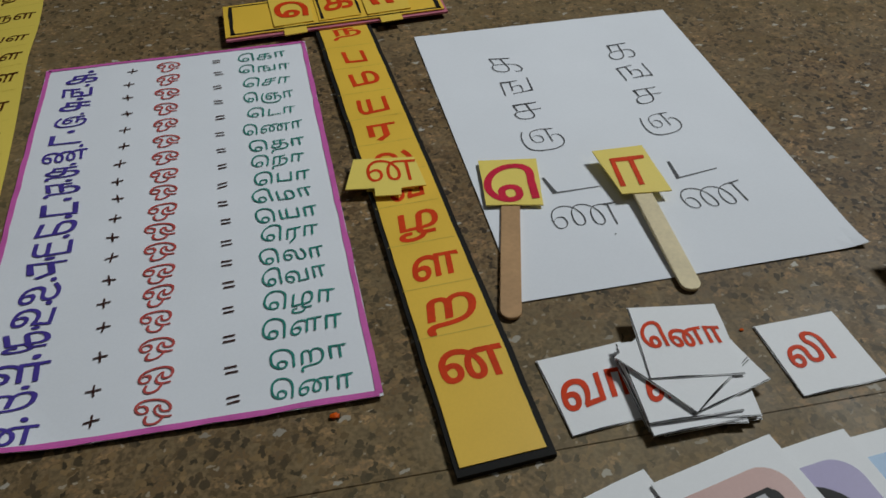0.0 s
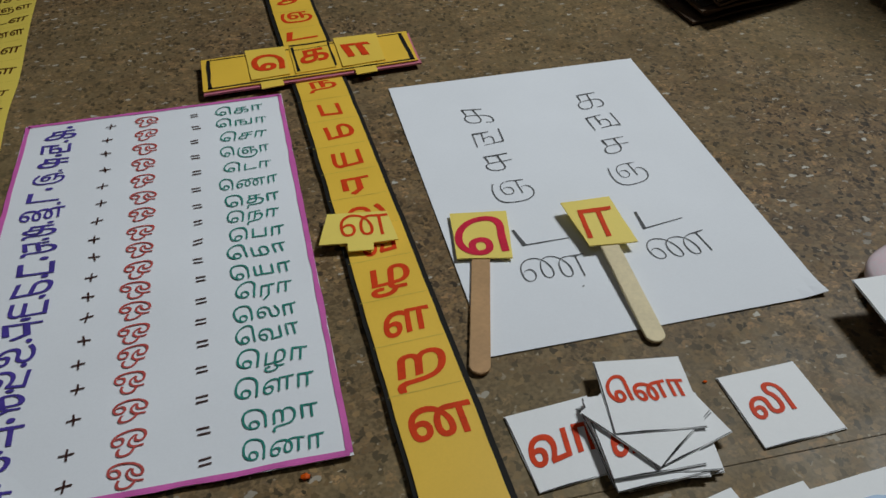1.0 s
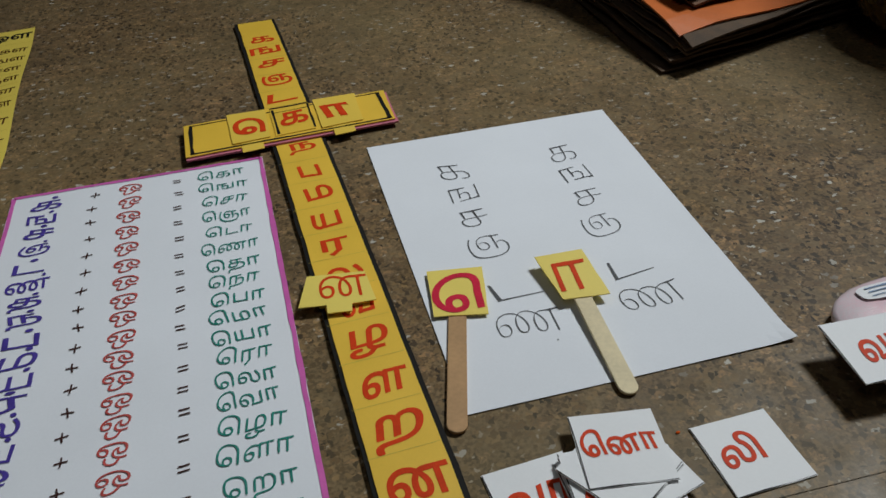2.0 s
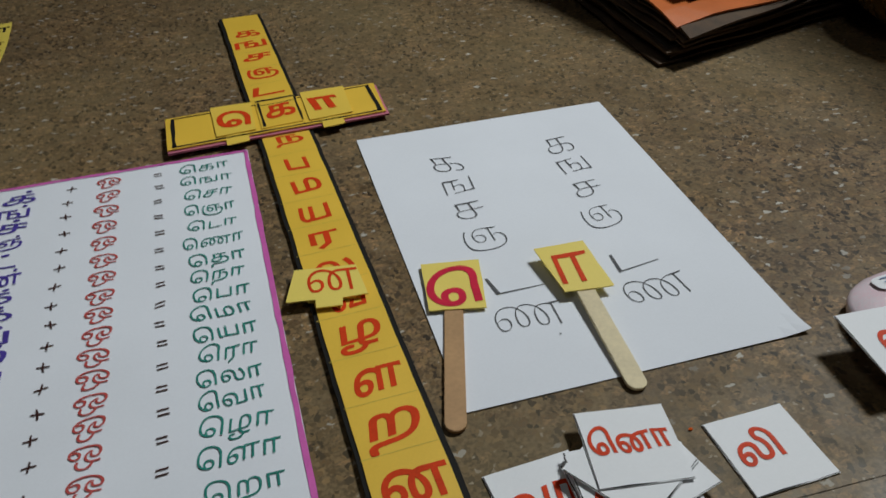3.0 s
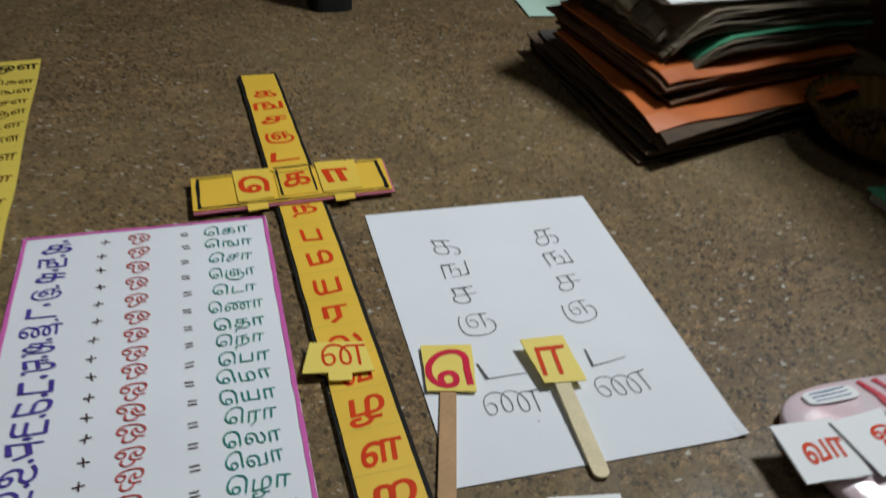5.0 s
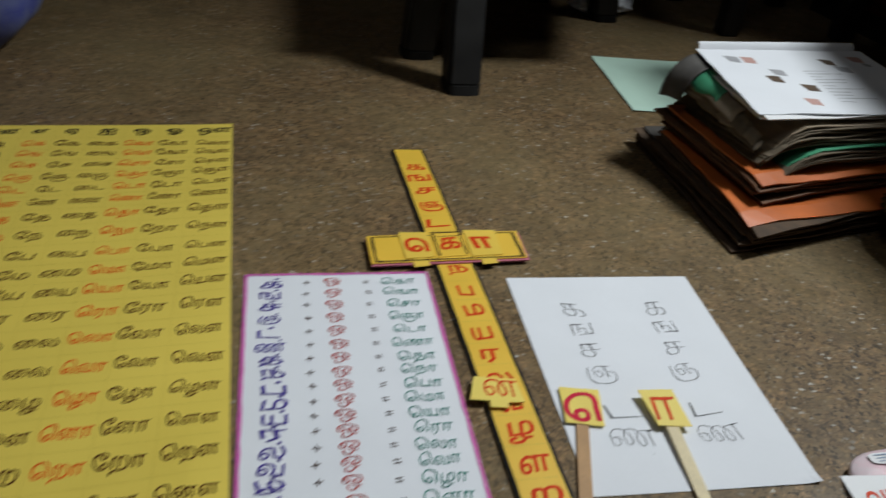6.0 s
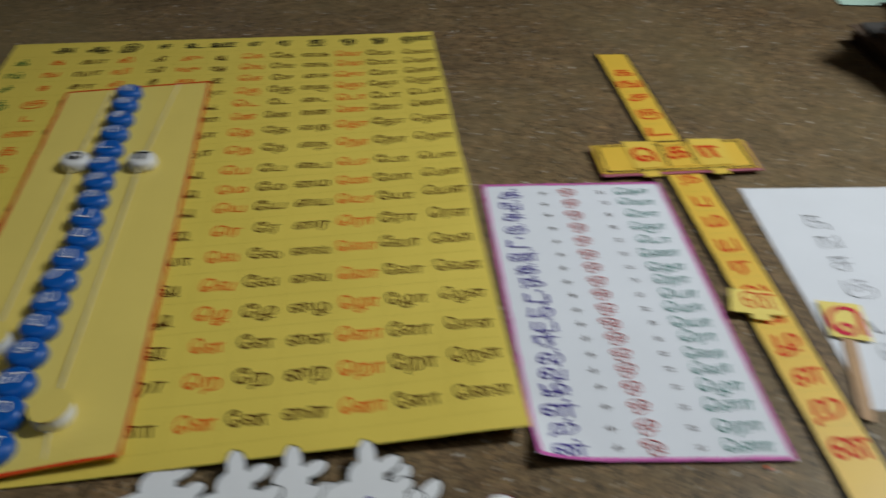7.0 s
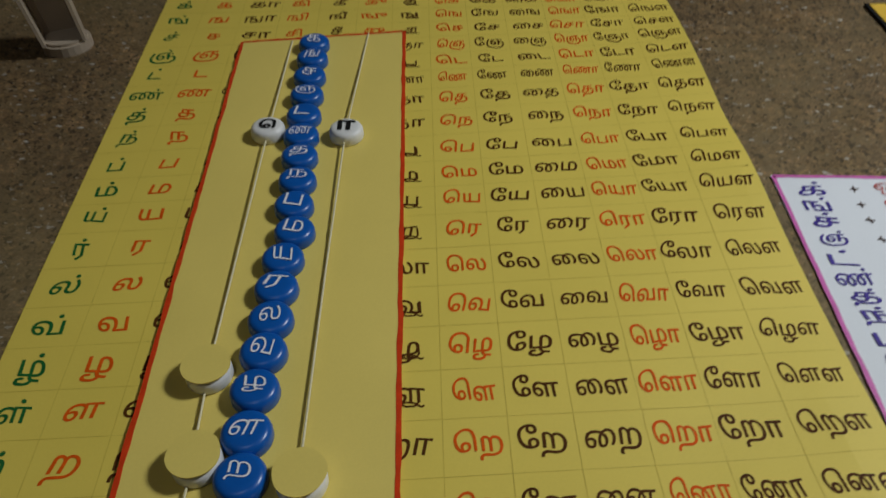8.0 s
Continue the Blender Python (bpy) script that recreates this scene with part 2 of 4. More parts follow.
def sheet(name, q, z, thick, material, parent, zf=flat, nx=1, ny=1, label="", edge=0.0, bow=0.0):
    """A sheet or board with the corners q, its underside at z, following the height zf. edge: unevenness of the cut edge; bow: how far it bends to the right half-way down."""
    verts, faces = [], []
    for top in (1, 0):
        for j in range(ny + 1):
            for i in range(nx + 1):
                x, y = quad_at(q, i / nx, j / ny)
                x += bow * math.sin(math.pi * j / ny)
                if edge and (i in (0, nx) or j in (0, ny)):
                    w = noise.noise_vector((x * 45, y * 45, 3.3))
                    x, y = x + w.x * edge, y + w.y * edge
                verts.append((x, y, z + zf(x, y) + thick * top))
    n = (nx + 1) * (ny + 1)

    def k(i, j, low=0):
        return low * n + j * (nx + 1) + i

    for j in range(ny):
        for i in range(nx):
            faces.append((k(i, j), k(i, j + 1), k(i + 1, j + 1), k(i + 1, j)))
            faces.append((k(i, j, 1), k(i + 1, j, 1), k(i + 1, j + 1, 1), k(i, j + 1, 1)))
    for i in range(nx):
        faces.append((k(i, 0), k(i + 1, 0), k(i + 1, 0, 1), k(i, 0, 1)))
        faces.append((k(i + 1, ny), k(i, ny), k(i, ny, 1), k(i + 1, ny, 1)))
    for j in range(ny):
        faces.append((k(0, j + 1), k(0, j), k(0, j, 1), k(0, j + 1, 1)))
        faces.append((k(nx, j), k(nx, j + 1), k(nx, j + 1, 1), k(nx, j, 1)))
    return mesh_ob(name, verts, faces, material, parent, label)


def stroke(name, pts, width, z, material, parent, zf=flat, wobble=0.12, label="", close=False):
    """A drawn line of ink along pts, on the height zf."""
    path = []
    if close:
        pts = list(pts) + [pts[0]]
    for (x0, y0), (x1, y1) in zip(pts, pts[1:]):
        m = max(2, int(math.hypot(x1 - x0, y1 - y0) / 0.012))
        path += [(x0 + (x1 - x0) * i / m, y0 + (y1 - y0) * i / m) for i in range(m + 1)]
    verts, faces = [], []
    for i, (x, y) in enumerate(path):
        a, b = path[max(0, i - 1)], path[min(len(path) - 1, i + 1)]
        if a == b:
            a = (x - 1, y)
        d = math.hypot(b[0] - a[0], b[1] - a[1]) or 1
        nx_, ny_ = -(b[1] - a[1]) / d, (b[0] - a[0]) / d
        w = width / 2 * (1 + wobble * noise.noise((x * 90, y * 90, 0)) * 2)
        off = width * wobble * noise.noise((x * 60, y * 60, 5))
        for s in (1, -1):
            px, py = x + nx_ * (s * w + off), y + ny_ * (s * w + off)
            verts.append((px, py, z + zf(px, py)))
        if i:
            faces.append((2 * i - 2, 2 * i - 1, 2 * i + 1, 2 * i))
    return mesh_ob(name, verts, faces, material, parent, label)


GLYPHS = {}


def fill2d(loops):
    """Triangles that fill the union of closed loops by the winding rule, so that overlapping loops join."""
    pts, edges = [], []
    for lp in loops:
        base = len(pts)
        pts += [Vector(p) for p in lp]
        edges += [(base + k, base + (k + 1) % len(lp)) for k in range(len(lp))]
    vs, _, fs, _, _, _ = geometry.delaunay_2d_cdt(pts, edges, [], 0, 1e-7)
    co = np.array([v[:2] for v in vs])
    mid = np.array([co[list(f)].mean(0) for f in fs])
    wind = np.zeros(len(fs))
    for lp in loops:
        a = np.array([p[:2] for p in lp])
        b = np.roll(a, -1, 0)
        dx, dy = mid[:, :1], mid[:, 1:]
        side = (b[:, 0] - a[:, 0]) * (dy - a[:, 1]) - (dx - a[:, 0]) * (b[:, 1] - a[:, 1])
        wind += (((a[:, 1] <= dy) & (b[:, 1] > dy) & (side > 0)).sum(1) - ((a[:, 1] > dy) & (b[:, 1] <= dy) & (side < 0)).sum(1))
    return co, [tuple(f) for f, w in zip(fs, wind) if w]


def widened(loop, amount):
    """A loop moved sideways to its left by amount."""
    a = np.array(loop)
    d = np.roll(a, -1, 0) - np.roll(a, 1, 0)
    d /= np.maximum(np.linalg.norm(d, axis=1, keepdims=True), 1e-9)
    return a + amount * np.stack([-d[:, 1], d[:, 0]], 1)


def glyphs(text, weight=0.0):
    """Flat outline of a text in the built-in font: points, faces and bounds, one em high. weight: widening of the strokes."""
    if (text, weight) not in GLYPHS:
        cu = bpy.data.curves.new("text", "FONT")
        cu.body, cu.resolution_u, cu.fill_mode = text, 3, "NONE"
        ob = new("text", cu)
        me = bpy.data.meshes.new_from_object(ob.evaluated_get(bpy.context.evaluated_depsgraph_get()))
        co = np.array([v.co[:2] for v in me.vertices]).reshape(-1, 2)
        joined = {}
        for e in me.edges:
            joined.setdefault(e.vertices[0], []).append(e.vertices[1])
            joined.setdefault(e.vertices[1], []).append(e.vertices[0])
        bpy.data.objects.remove(ob)
        bpy.data.curves.remove(cu)
        bpy.data.meshes.remove(me)
        seen, loops = set(), []
        for k in range(len(co)):
            if k in seen:
                continue
            group, todo = set(), [k]
            while todo:
                q = todo.pop()
                if q not in group:
                    group.add(q)
                    todo += joined.get(q, [])
            seen |= group
            lp = co[sorted(group)]
            lp = lp[np.linalg.norm(lp - np.roll(lp, 1, 0), axis=1) > 1e-5]
            if len(lp) > 2:
                loops.append(lp)
        turn = sum(float(np.sum(lp[:, 0] * np.roll(lp[:, 1], -1) - np.roll(lp[:, 0], -1) * lp[:, 1])) for lp in loops)
        sign = 1.0 if turn < 0 else -1.0
        flat_co, fs = fill2d([widened(lp, sign * weight) for lp in loops])
        used = sorted({k for f in fs for k in f})
        place = {k: i for i, k in enumerate(used)}
        flat_co, fs = flat_co[used], [tuple(place[k] for k in f) for f in fs]
        GLYPHS[text, weight] = (flat_co, fs, flat_co.min(0), flat_co.max(0))
    return GLYPHS[text, weight]


def lettering(items, z, material, parent, zf=flat, weight=0.0, wild=1.0, label="", name="letter"):
    """Hand-drawn words, each a thin layer of ink. An item: text, centre x, y, width and height of its box (either may be None), turn in degrees,
    or with a size in ems and a largest width: text, x, y, ('em', size, widest), turn."""
    for it in items:
        verts = []
        co, fs, lo, hi = glyphs(it[0], weight)
        x, y = it[1], it[2]
        w0, h0 = hi - lo
        if isinstance(it[3], tuple):
            em, widest, turn = it[3][1], it[3][2], it[4]
            sx, sy = min(em, widest / w0), em
            c = np.array([(lo[0] + hi[0]) / 2, 0.28])
        else:
            w, h, turn = it[3], it[4], it[5]
            sx, sy = (w or 0) / w0, (h or 0) / h0
            sx, sy = sx or sy, sy or sx
            c = (lo + hi) / 2
        sx *= 1 + random.uniform(-0.06, 0.06) * wild
        sy *= 1 + random.uniform(-0.06, 0.06) * wild
        a = radians(turn + random.uniform(-2.5, 2.5) * wild)
        shear = random.uniform(-0.1, 0.1) * wild
        ph = random.uniform(0, 9)
        p = co - c
        p = np.stack([p[:, 0] + 0.03 * wild * np.sin(p[:, 1] * 5 + ph), p[:, 1] + 0.03 * wild * np.sin(p[:, 0] * 4 + ph)], 1)
        p = np.stack([p[:, 0] * sx + p[:, 1] * sy * shear, p[:, 1] * sy], 1)
        x += random.uniform(-0.0006, 0.0006) * wild
        y += random.uniform(-0.0005, 0.0005) * wild
        ca, sa = math.cos(a), math.sin(a)
        for px, py in p:
            gx, gy = x + px * ca - py * sa, y + px * sa + py * ca
            verts.append((gx, gy, z + zf(gx, gy)))
        mesh_ob(name, verts, fs, material, parent, label)


def prism(outline, z, thick, bevel=0.0):
    """A board cut to an outline, standing on z."""
    bm = bmesh.new()
    f = bm.faces.new([bm.verts.new((x, y, z)) for x, y in outline])
    r = bmesh.ops.extrude_face_region(bm, geom=[f])
    bmesh.ops.translate(bm, verts=[v for v in r["geom"] if isinstance(v, bmesh.types.BMVert)], vec=(0, 0, thick))
    if bevel:
        bmesh.ops.bevel(bm, geom=[e for e in bm.edges if abs(e.verts[0].co.z - e.verts[1].co.z) < 1e-6 and e.verts[0].co.z > z + thick / 2], offset=bevel, segments=2, affect="EDGES")
    return bm


def box(lo, hi, bevel=0.0, m=None):
    bm = bmesh.new()
    bmesh.ops.create_cube(bm, size=1)
    for v in bm.verts:
        v.co = Vector([(a + b) / 2 + c * (b - a) for a, b, c in zip(lo, hi, v.co)])
    if bevel:
        bmesh.ops.bevel(bm, geom=bm.edges[:], offset=bevel, segments=2, affect="EDGES")
    if m:
        bm.transform(m)
    return bm


def lathe(profile, n=32, ripple=0.0, lobes=0):
    """A turned shape from (radius, height) pairs; ripple and lobes flute it."""
    bm = bmesh.new()
    rings = []
    for r, z in profile:
        ring = []
        for i in range(n):
            a = 2 * math.pi * i / n
            rr = r * (1 + ripple * math.cos(lobes * a))
            ring.append(bm.verts.new((rr * math.cos(a), rr * math.sin(a), z)))
        rings.append(ring)
    for a, b in zip(rings, rings[1:]):
        for i in range(n):
            bm.faces.new((a[i], a[(i + 1) % n], b[(i + 1) % n], b[i]))
    bm.faces.new(rings[0][::-1])
    bm.faces.new(rings[-1])
    return bm


def tube(pts, r, n=8):
    cu = [Vector(p) for p in pts]
    bm = bmesh.new()
    rings = []
    for i, p in enumerate(cu):
        d = (cu[min(i + 1, len(cu) - 1)] - cu[max(i - 1, 0)]).normalized()
        s = d.cross(Vector((0, 0, 1)))
        s = s.normalized() if s.length > 1e-4 else Vector((1, 0, 0))
        t = s.cross(d)
        rings.append([bm.verts.new(p + r * (math.cos(2 * math.pi * k / n) * s + math.sin(2 * math.pi * k / n) * t)) for k in range(n)])
    for a, b in zip(rings, rings[1:]):
        for k in range(n):
            bm.faces.new((a[k], a[(k + 1) % n], b[(k + 1) % n], b[k]))
    bm.faces.new(rings[0][::-1])
    bm.faces.new(rings[-1])
    return bm


def ellipses(blobs, grow=0.0):
    return [[(x + (a + grow) * math.cos(t) * math.cos(radians(r)) - (b + grow) * math.sin(t) * math.sin(radians(r)), y + (a + grow) * math.cos(t) * math.sin(radians(r)) + (b + grow) * math.sin(t) * math.cos(radians(r)))
             for t in [k * math.pi / 16 for k in range(32)]] for x, y, a, b, r in blobs]


def board2d(loops, z, thick):
    """A board cut to the union of several loops."""
    co, fs = fill2d(loops)
    bm = bmesh.new()
    vs = [bm.verts.new((x, y, z)) for x, y in co]
    faces = [bm.faces.new([vs[k] for k in f]) for f in fs]
    r = bmesh.ops.extrude_face_region(bm, geom=faces)
    bmesh.ops.translate(bm, verts=[v for v in r["geom"] if isinstance(v, bmesh.types.BMVert)], vec=(0, 0, thick))
    bmesh.ops.delete(bm, geom=[v for v in bm.verts if not v.link_faces], context="VERTS")
    return bm


def square(cx, cy, w, h, turn):
    c, s = math.cos(radians(turn)), math.sin(radians(turn))
    return [(cx + x * c - y * s, cy + x * s + y * c) for x, y in ((-w / 2, h / 2), (w / 2, h / 2), (w / 2, -h / 2), (-w / 2, -h / 2))]


CONSONANTS = "க ங ச ஞ ட ண த ந ப ம ய ர ல வ ழ ள ற ன".split()

# ---- setting ----
floor = thing("floor", "polished brown terrazzo floor with stone chips", "floor", kind="structure")
part("grout", box((-4, -4, -0.06), (4, 4, -0.0008)), GROUT, floor)
for lo, hi in (((-4, -4), (4, -0.08685)), ((-4, -0.0865), (4, 4))):
    part("floor_slab", box((*lo, -0.05), (*hi, 0.0), 0.0002, Matrix.Rotation(radians(-1.2), 4, "Z")), FLOOR, floor)
tagged(part("wall_north", box((-2.6, 2.6, -0.05), (2.6, 2.75, 2.9)), WALL, None), "plain cream painted wall", "wall", kind="structure")
tagged(part("wall_south", box((-2.6, -2.75, -0.05), (2.6, -2.6, 2.9)), WALL, None), "plain cream painted wall", "wall", kind="structure")
tagged(part("wall_east", box((2.6, -2.75, -0.05), (2.75, 2.75, 2.9)), WALL, None), "plain cream painted wall", "wall", kind="structure")
tagged(part("wall_west", box((-2.75, -2.75, -0.05), (-2.6, 2.75, 2.9)), WALL, None), "plain cream painted wall", "wall", kind="structure")
tagged(part("ceiling", box((-2.75, -2.75, 2.9), (2.75, 2.75, 3.0)), CEILING, None), "plain white painted ceiling", "ceiling", kind="structure")

# ---- big yellow chart ----
CHART = [(-0.886, 0.650), (-0.317, 0.692), (-0.268, -0.016), (-0.8235, -0.066)]


def chart_z(x, y):
    """The chart lies flat but for its near edge, which lifts at the free corner, and its right edge, which waves a little."""
    d = max(0.0, 1 - (y - (-0.016 + (x + 0.268) * 0.092)) / 0.09)
    side = min(1.0, max(0.0, (x + 0.40) / 0.10))
    wave = 0.0022 * side * side * (1 + math.sin(y * 27 + 1.5 * noise.noise((y * 5, 0.3, 0.0))))
    return 0.011 * d * d * min(1, max(0, (x + 0.62) / 0.3)) + 0.0006 * (1 + noise.noise((x * 6, y * 6, 1))) + wave


chart = thing("letter_chart", "large yellow chart paper with a handwritten grid of letters", "chart")
sheet("paper", CHART, 0.0004, 0.0004, YELLOW_CHART, chart, chart_z, 40, 50)
COLS = [-0.095, 0, 0.096, 0.181, 0.276, 0.36, 0.440, 0.53, 0.614, 0.707, 0.80, 0.89, 1]
LEFT_Y = [0.632, 0.594, 0.560, 0.524, 0.486, 0.450, 0.415, 0.381, 0.345, 0.305, 0.271, 0.239, 0.203, 0.163, 0.126, 0.090, 0.054, 0.017, -0.026]
RIGHT_Y = [0.670, 0.628, 0.600, 0.570, 0.542, 0.511, 0.481, 0.446, 0.406, 0.364, 0.328, 0.294, 0.257, 0.217, 0.177, 0.138, 0.099, 0.0615, 0.021]


def cell(k, r):
    """Middle of the cell in column k, which may lie between two, and row r of the ruled grid."""
    i, f = min(int(max(r, 0)), 17), r - min(int(max(r, 0)), 17)
    yl, yr = LEFT_Y[i] + (LEFT_Y[i + 1] - LEFT_Y[i]) * f, RIGHT_Y[i] + (RIGHT_Y[i + 1] - RIGHT_Y[i]) * f
    xl, xr = -0.7614 - 0.0862 * yl, -0.2987 - 0.0614 * yr
    return xl + (xr - xl) * k, yl + (yr - yl) * k


ENDS_A = set("ஞணதநலறன")


def syllable(c, k):
    long_u = c + "ா" if c in ENDS_A else c
    return [c + "்", c, c + "ா", c + "ி", c + "ீ", c + "ு", long_u, "ெ" + c, "ே" + c, "ை" + c, "ெ" + c + "ா", "ே" + c + "ா", "ெ" + c + "ள"][k]


INK = [GREEN_INK, ORANGE_INK, BROWN_INK, ORANGE_INK, BROWN_INK, ORANGE_INK, BROWN_INK, ORANGE_INK, BROWN_INK, BROWN_INK, ORANGE_INK, BROWN_INK, BROWN_INK]
heads = [(v, *cell(COLS[k + 1], 0), ("em", 0.024, 0.044), 5) for k, v in enumerate("அ ஆ இ ஈ உ ஊ எ ஏ ஐ ஒ ஓ ஒள".split())]
lettering(heads, 0.0011, BLACK, chart, chart_z, 0.02, 0.7, name="heading_letter")
for r, c in enumerate(CONSONANTS):
    words = {}
    for k in range(13):
        widest = (0.031, 0.033, 0.036, 0.032, 0.03, 0.034, 0.028, 0.029, 0.031, 0.034, 0.036, 0.037, 0.043)[k]
        words.setdefault(INK[k], []).append((syllable(c, k), *cell(COLS[k], r + 1), ("em", 0.0225 if k < 3 else 0.0197, widest), 4.5))
    for ink, items in words.items():
        lettering(items, 0.0011, ink, chart, chart_z, 0.010, 1.0, name="syllable")
    if c not in ENDS_A:
        x, y = cell(COLS[6], r + 1)
        curve = [(0.006, 0.004), (0.0072, -0.004), (0.0045, -0.0078), (-0.001, -0.0085), (-0.0042, -0.0068), (-0.0015, -0.0052), (0.004, -0.0056), (0.0088, -0.0082), (0.0105, -0.0070)]
        stroke("vowel_tail", [(x + dx, y + dy) for dx, dy in curve], 0.0013, 0.00115, BROWN_INK, chart, chart_z, 0.1)
rule_x = [-0.045] + [(a + b) / 2 for a, b in zip(COLS[1:], COLS[2:])]
for u in rule_x:
    stroke("pencil_rule", [cell(u, -0.5), cell(u, 9), cell(u, 18.5)], 0.00035, 0.00095, LINE_FAINT, chart, chart_z, 0.3)
for r in range(20):
    stroke("pencil_rule", [cell(-0.15, r - 0.5), cell(0.5, r - 0.5), cell(1.05, r - 0.5)], 0.00035, 0.00095, LINE_FAINT, chart, chart_z, 0.3)

# ---- pale board with bottle caps, lying on the chart ----
BOARD = [(-0.773, 0.509), (-0.603, 0.538), (-0.560, -0.030), (-0.722, -0.056)]


def board_z(x, y):
    d = max(0.0, 1 - (y + 0.035 - (x + 0.56) * 0.15) / 0.06)
    return 0.0022 + 0.006 * d * d * max(0, min(1, (x + 0.68) / 0.1))


board = thing("bottle_cap_board", "pale yellow board with red marker border and threads", "learning board")
sheet("board", BOARD, 0.0, 0.0016, YELLOW_BOARD, board, board_z, 8, 40)
for a, b in ((0, 1), (1, 2), (2, 3), (3, 0)):
    cx, cy = sum(p[0] for p in BOARD) / 4, sum(p[1] for p in BOARD) / 4
    ends = [(p[0] + (cx - p[0]) * 0.012, p[1] + (cy - p[1]) * 0.003) for p in (BOARD[a], BOARD[b])]
    stroke("border_line", ends, 0.0034, 0.0019, RED, board, board_z, 0.25)
for pts in ([(-0.719, 0.512), (-0.709, 0.347), (-0.695, 0.1), (-0.684, 0.0), (-0.681, -0.045)], [(-0.641, 0.53), (-0.640, 0.347), (-0.632, 0.18), (-0.622, 0.02), (-0.612, -0.038)]):
    zs = [0.0045, 0.009, 0.006, 0.007, 0.0055]
    part("thread", tube([(x, y, z) for (x, y), z in zip(pts, zs)], 0.0008), STRING, board)

CAP = [(0.0150, 0.0), (0.0154, 0.0012), (0.0153, 0.0062), (0.0149, 0.0080), (0.0141, 0.0094), (0.0128, 0.0105), (0.0108, 0.0111), (0.0075, 0.0113), (0.003, 0.0113)]


def cap(x, y, z, material, label, scale=1.0, turn=0.0):
    bm = lathe(CAP, 40)
    bm.transform(Matrix.Rotation(turn, 4, "Z") @ Matrix.Diagonal((scale, scale, 1, 1)))
    ob = part("bottle_cap", bm, material, board, label, smooth=True)
    ob.location = (x, y, z)
    return ob


blue_xy = [(-0.693, 0.497), (-0.690, 0.467), (-0.687, 0.434), (-0.684, 0.401), (-0.681, 0.368), (-0.678, 0.337), (-0.674, 0.307), (-0.670, 0.275), (-0.667, 0.244), (-0.661, 0.214),
           (-0.664, 0.184), (-0.663, 0.155), (-0.661, 0.126), (-0.660, 0.098), (-0.659, 0.068), (-0.657, 0.037), (-0.654, 0.008), (-0.651, -0.022)]
for (x, y), c in zip(blue_xy, CONSONANTS):
    ob = cap(x, y, 0.0040, BLUE_CAP, "blue plastic bottle cap with a white painted letter", 1.02, y * 9)
    lettering([(c, 0.0, 0.001, 0.0145 if c not in "ணளனஞ" else 0.0185, 0.0125 if c not in "ணளன" else 0.0105, random.uniform(-6, 6))], 0.0119, PAINT, ob, weight=-0.004, wild=0.9)
for x, y, c in ((-0.709, 0.345, "ெ"), (-0.639, 0.345, "ா")):
    ob = cap(x, y, 0.0045, WHITE_CAP, "white plastic bottle cap with a black letter, threaded", 0.98)
    lettering([(c, 0.0, 0.001, 0.0155, 0.0145, 0)], 0.0119, BLACK, ob, weight=0.035, wild=0.5)
for x, y in ((-0.692, 0.082), (-0.682, 0.018), (-0.619, 0.009)):
    ob = cap(x, y, 0.0045, WHITE_CAP, "white bottle cap topped with a yellow paper disc", 0.98)
    disc = [(0.0157 * math.cos(a) * (1 + 0.03 * math.sin(3 * a + x * 50)) - 0.0006, 0.0157 * math.sin(a) + 0.0008) for a in [i * math.pi / 18 for i in range(36)]]
    part("paper_disc", prism(disc, 0.0116, 0.0007), YELLOW_BOARD, ob)

# ---- pink-bordered sum sheet ----
SUMS = [(-0.277, 0.307), (-0.085, 0.310), (-0.077, -0.044), (-0.2655, -0.040)]


def sums_z(x, y):
    d = max(0.0, 0.045 - ((x + 0.2655) * 0.8 + (y + 0.04) * 0.6)) / 0.045
    e = max(0.0, 1 - (y + 0.042) / 0.04)
    return 0.010 * d * d + 0.0015 * e * e


sums = thing("letter_sum_sheet", "white paper sheet of letter sums with pink border", "paper sheet")
sheet("paper", SUMS, 0.0008, 0.0003, WHITE, sums, sums_z, 30, 46)
for (a, b) in ((0, 1), (1, 2), (2, 3), (3, 0)):
    c = quad_at(SUMS, 0.5, 0.5)
    ends = [(p[0] + (c[0] - p[0]) * 0.017, p[1] + (c[1] - p[1]) * 0.009) for p in (SUMS[a], SUMS[b])]
    stroke("border_line", ends, 0.0032, 0.0015, PINK_TAPE, sums, sums_z, 0.2)
SUM_Y = [0.291, 0.272, 0.252, 0.231, 0.210, 0.190, 0.170, 0.152, 0.133, 0.115, 0.097, 0.079, 0.061, 0.044, 0.026, 0.007, -0.013, -0.032]


def across(u, i):
    return quad_at(SUMS, u, (0.3085 - SUM_Y[i]) / 0.352)


lettering([(c + "்", *across(0.143 - 0.012 * math.sin(i * 0.5), i), 0.0215 + (0.006 if c in "ணளன" else 0), 0.0168, 0) for i, c in enumerate(CONSONANTS)], 0.0017, VIOLET, sums, sums_z, 0.006, 0.8)
lettering([("+", *across(0.322, i), 0.0072, 0.0072, 4) for i in range(18)], 0.0017, DARK_INK, sums, sums_z, -0.008)
lettering([("ஒ", *across(0.461, i), 0.0165, 0.0148, 3) for i in range(18)], 0.0017, ROSE, sums, sums_z, -0.006)
lettering([("=", *across(0.648, i), 0.0058, 0.0044, 5) for i in range(18)], 0.0017, DARK_INK, sums, sums_z, -0.008)
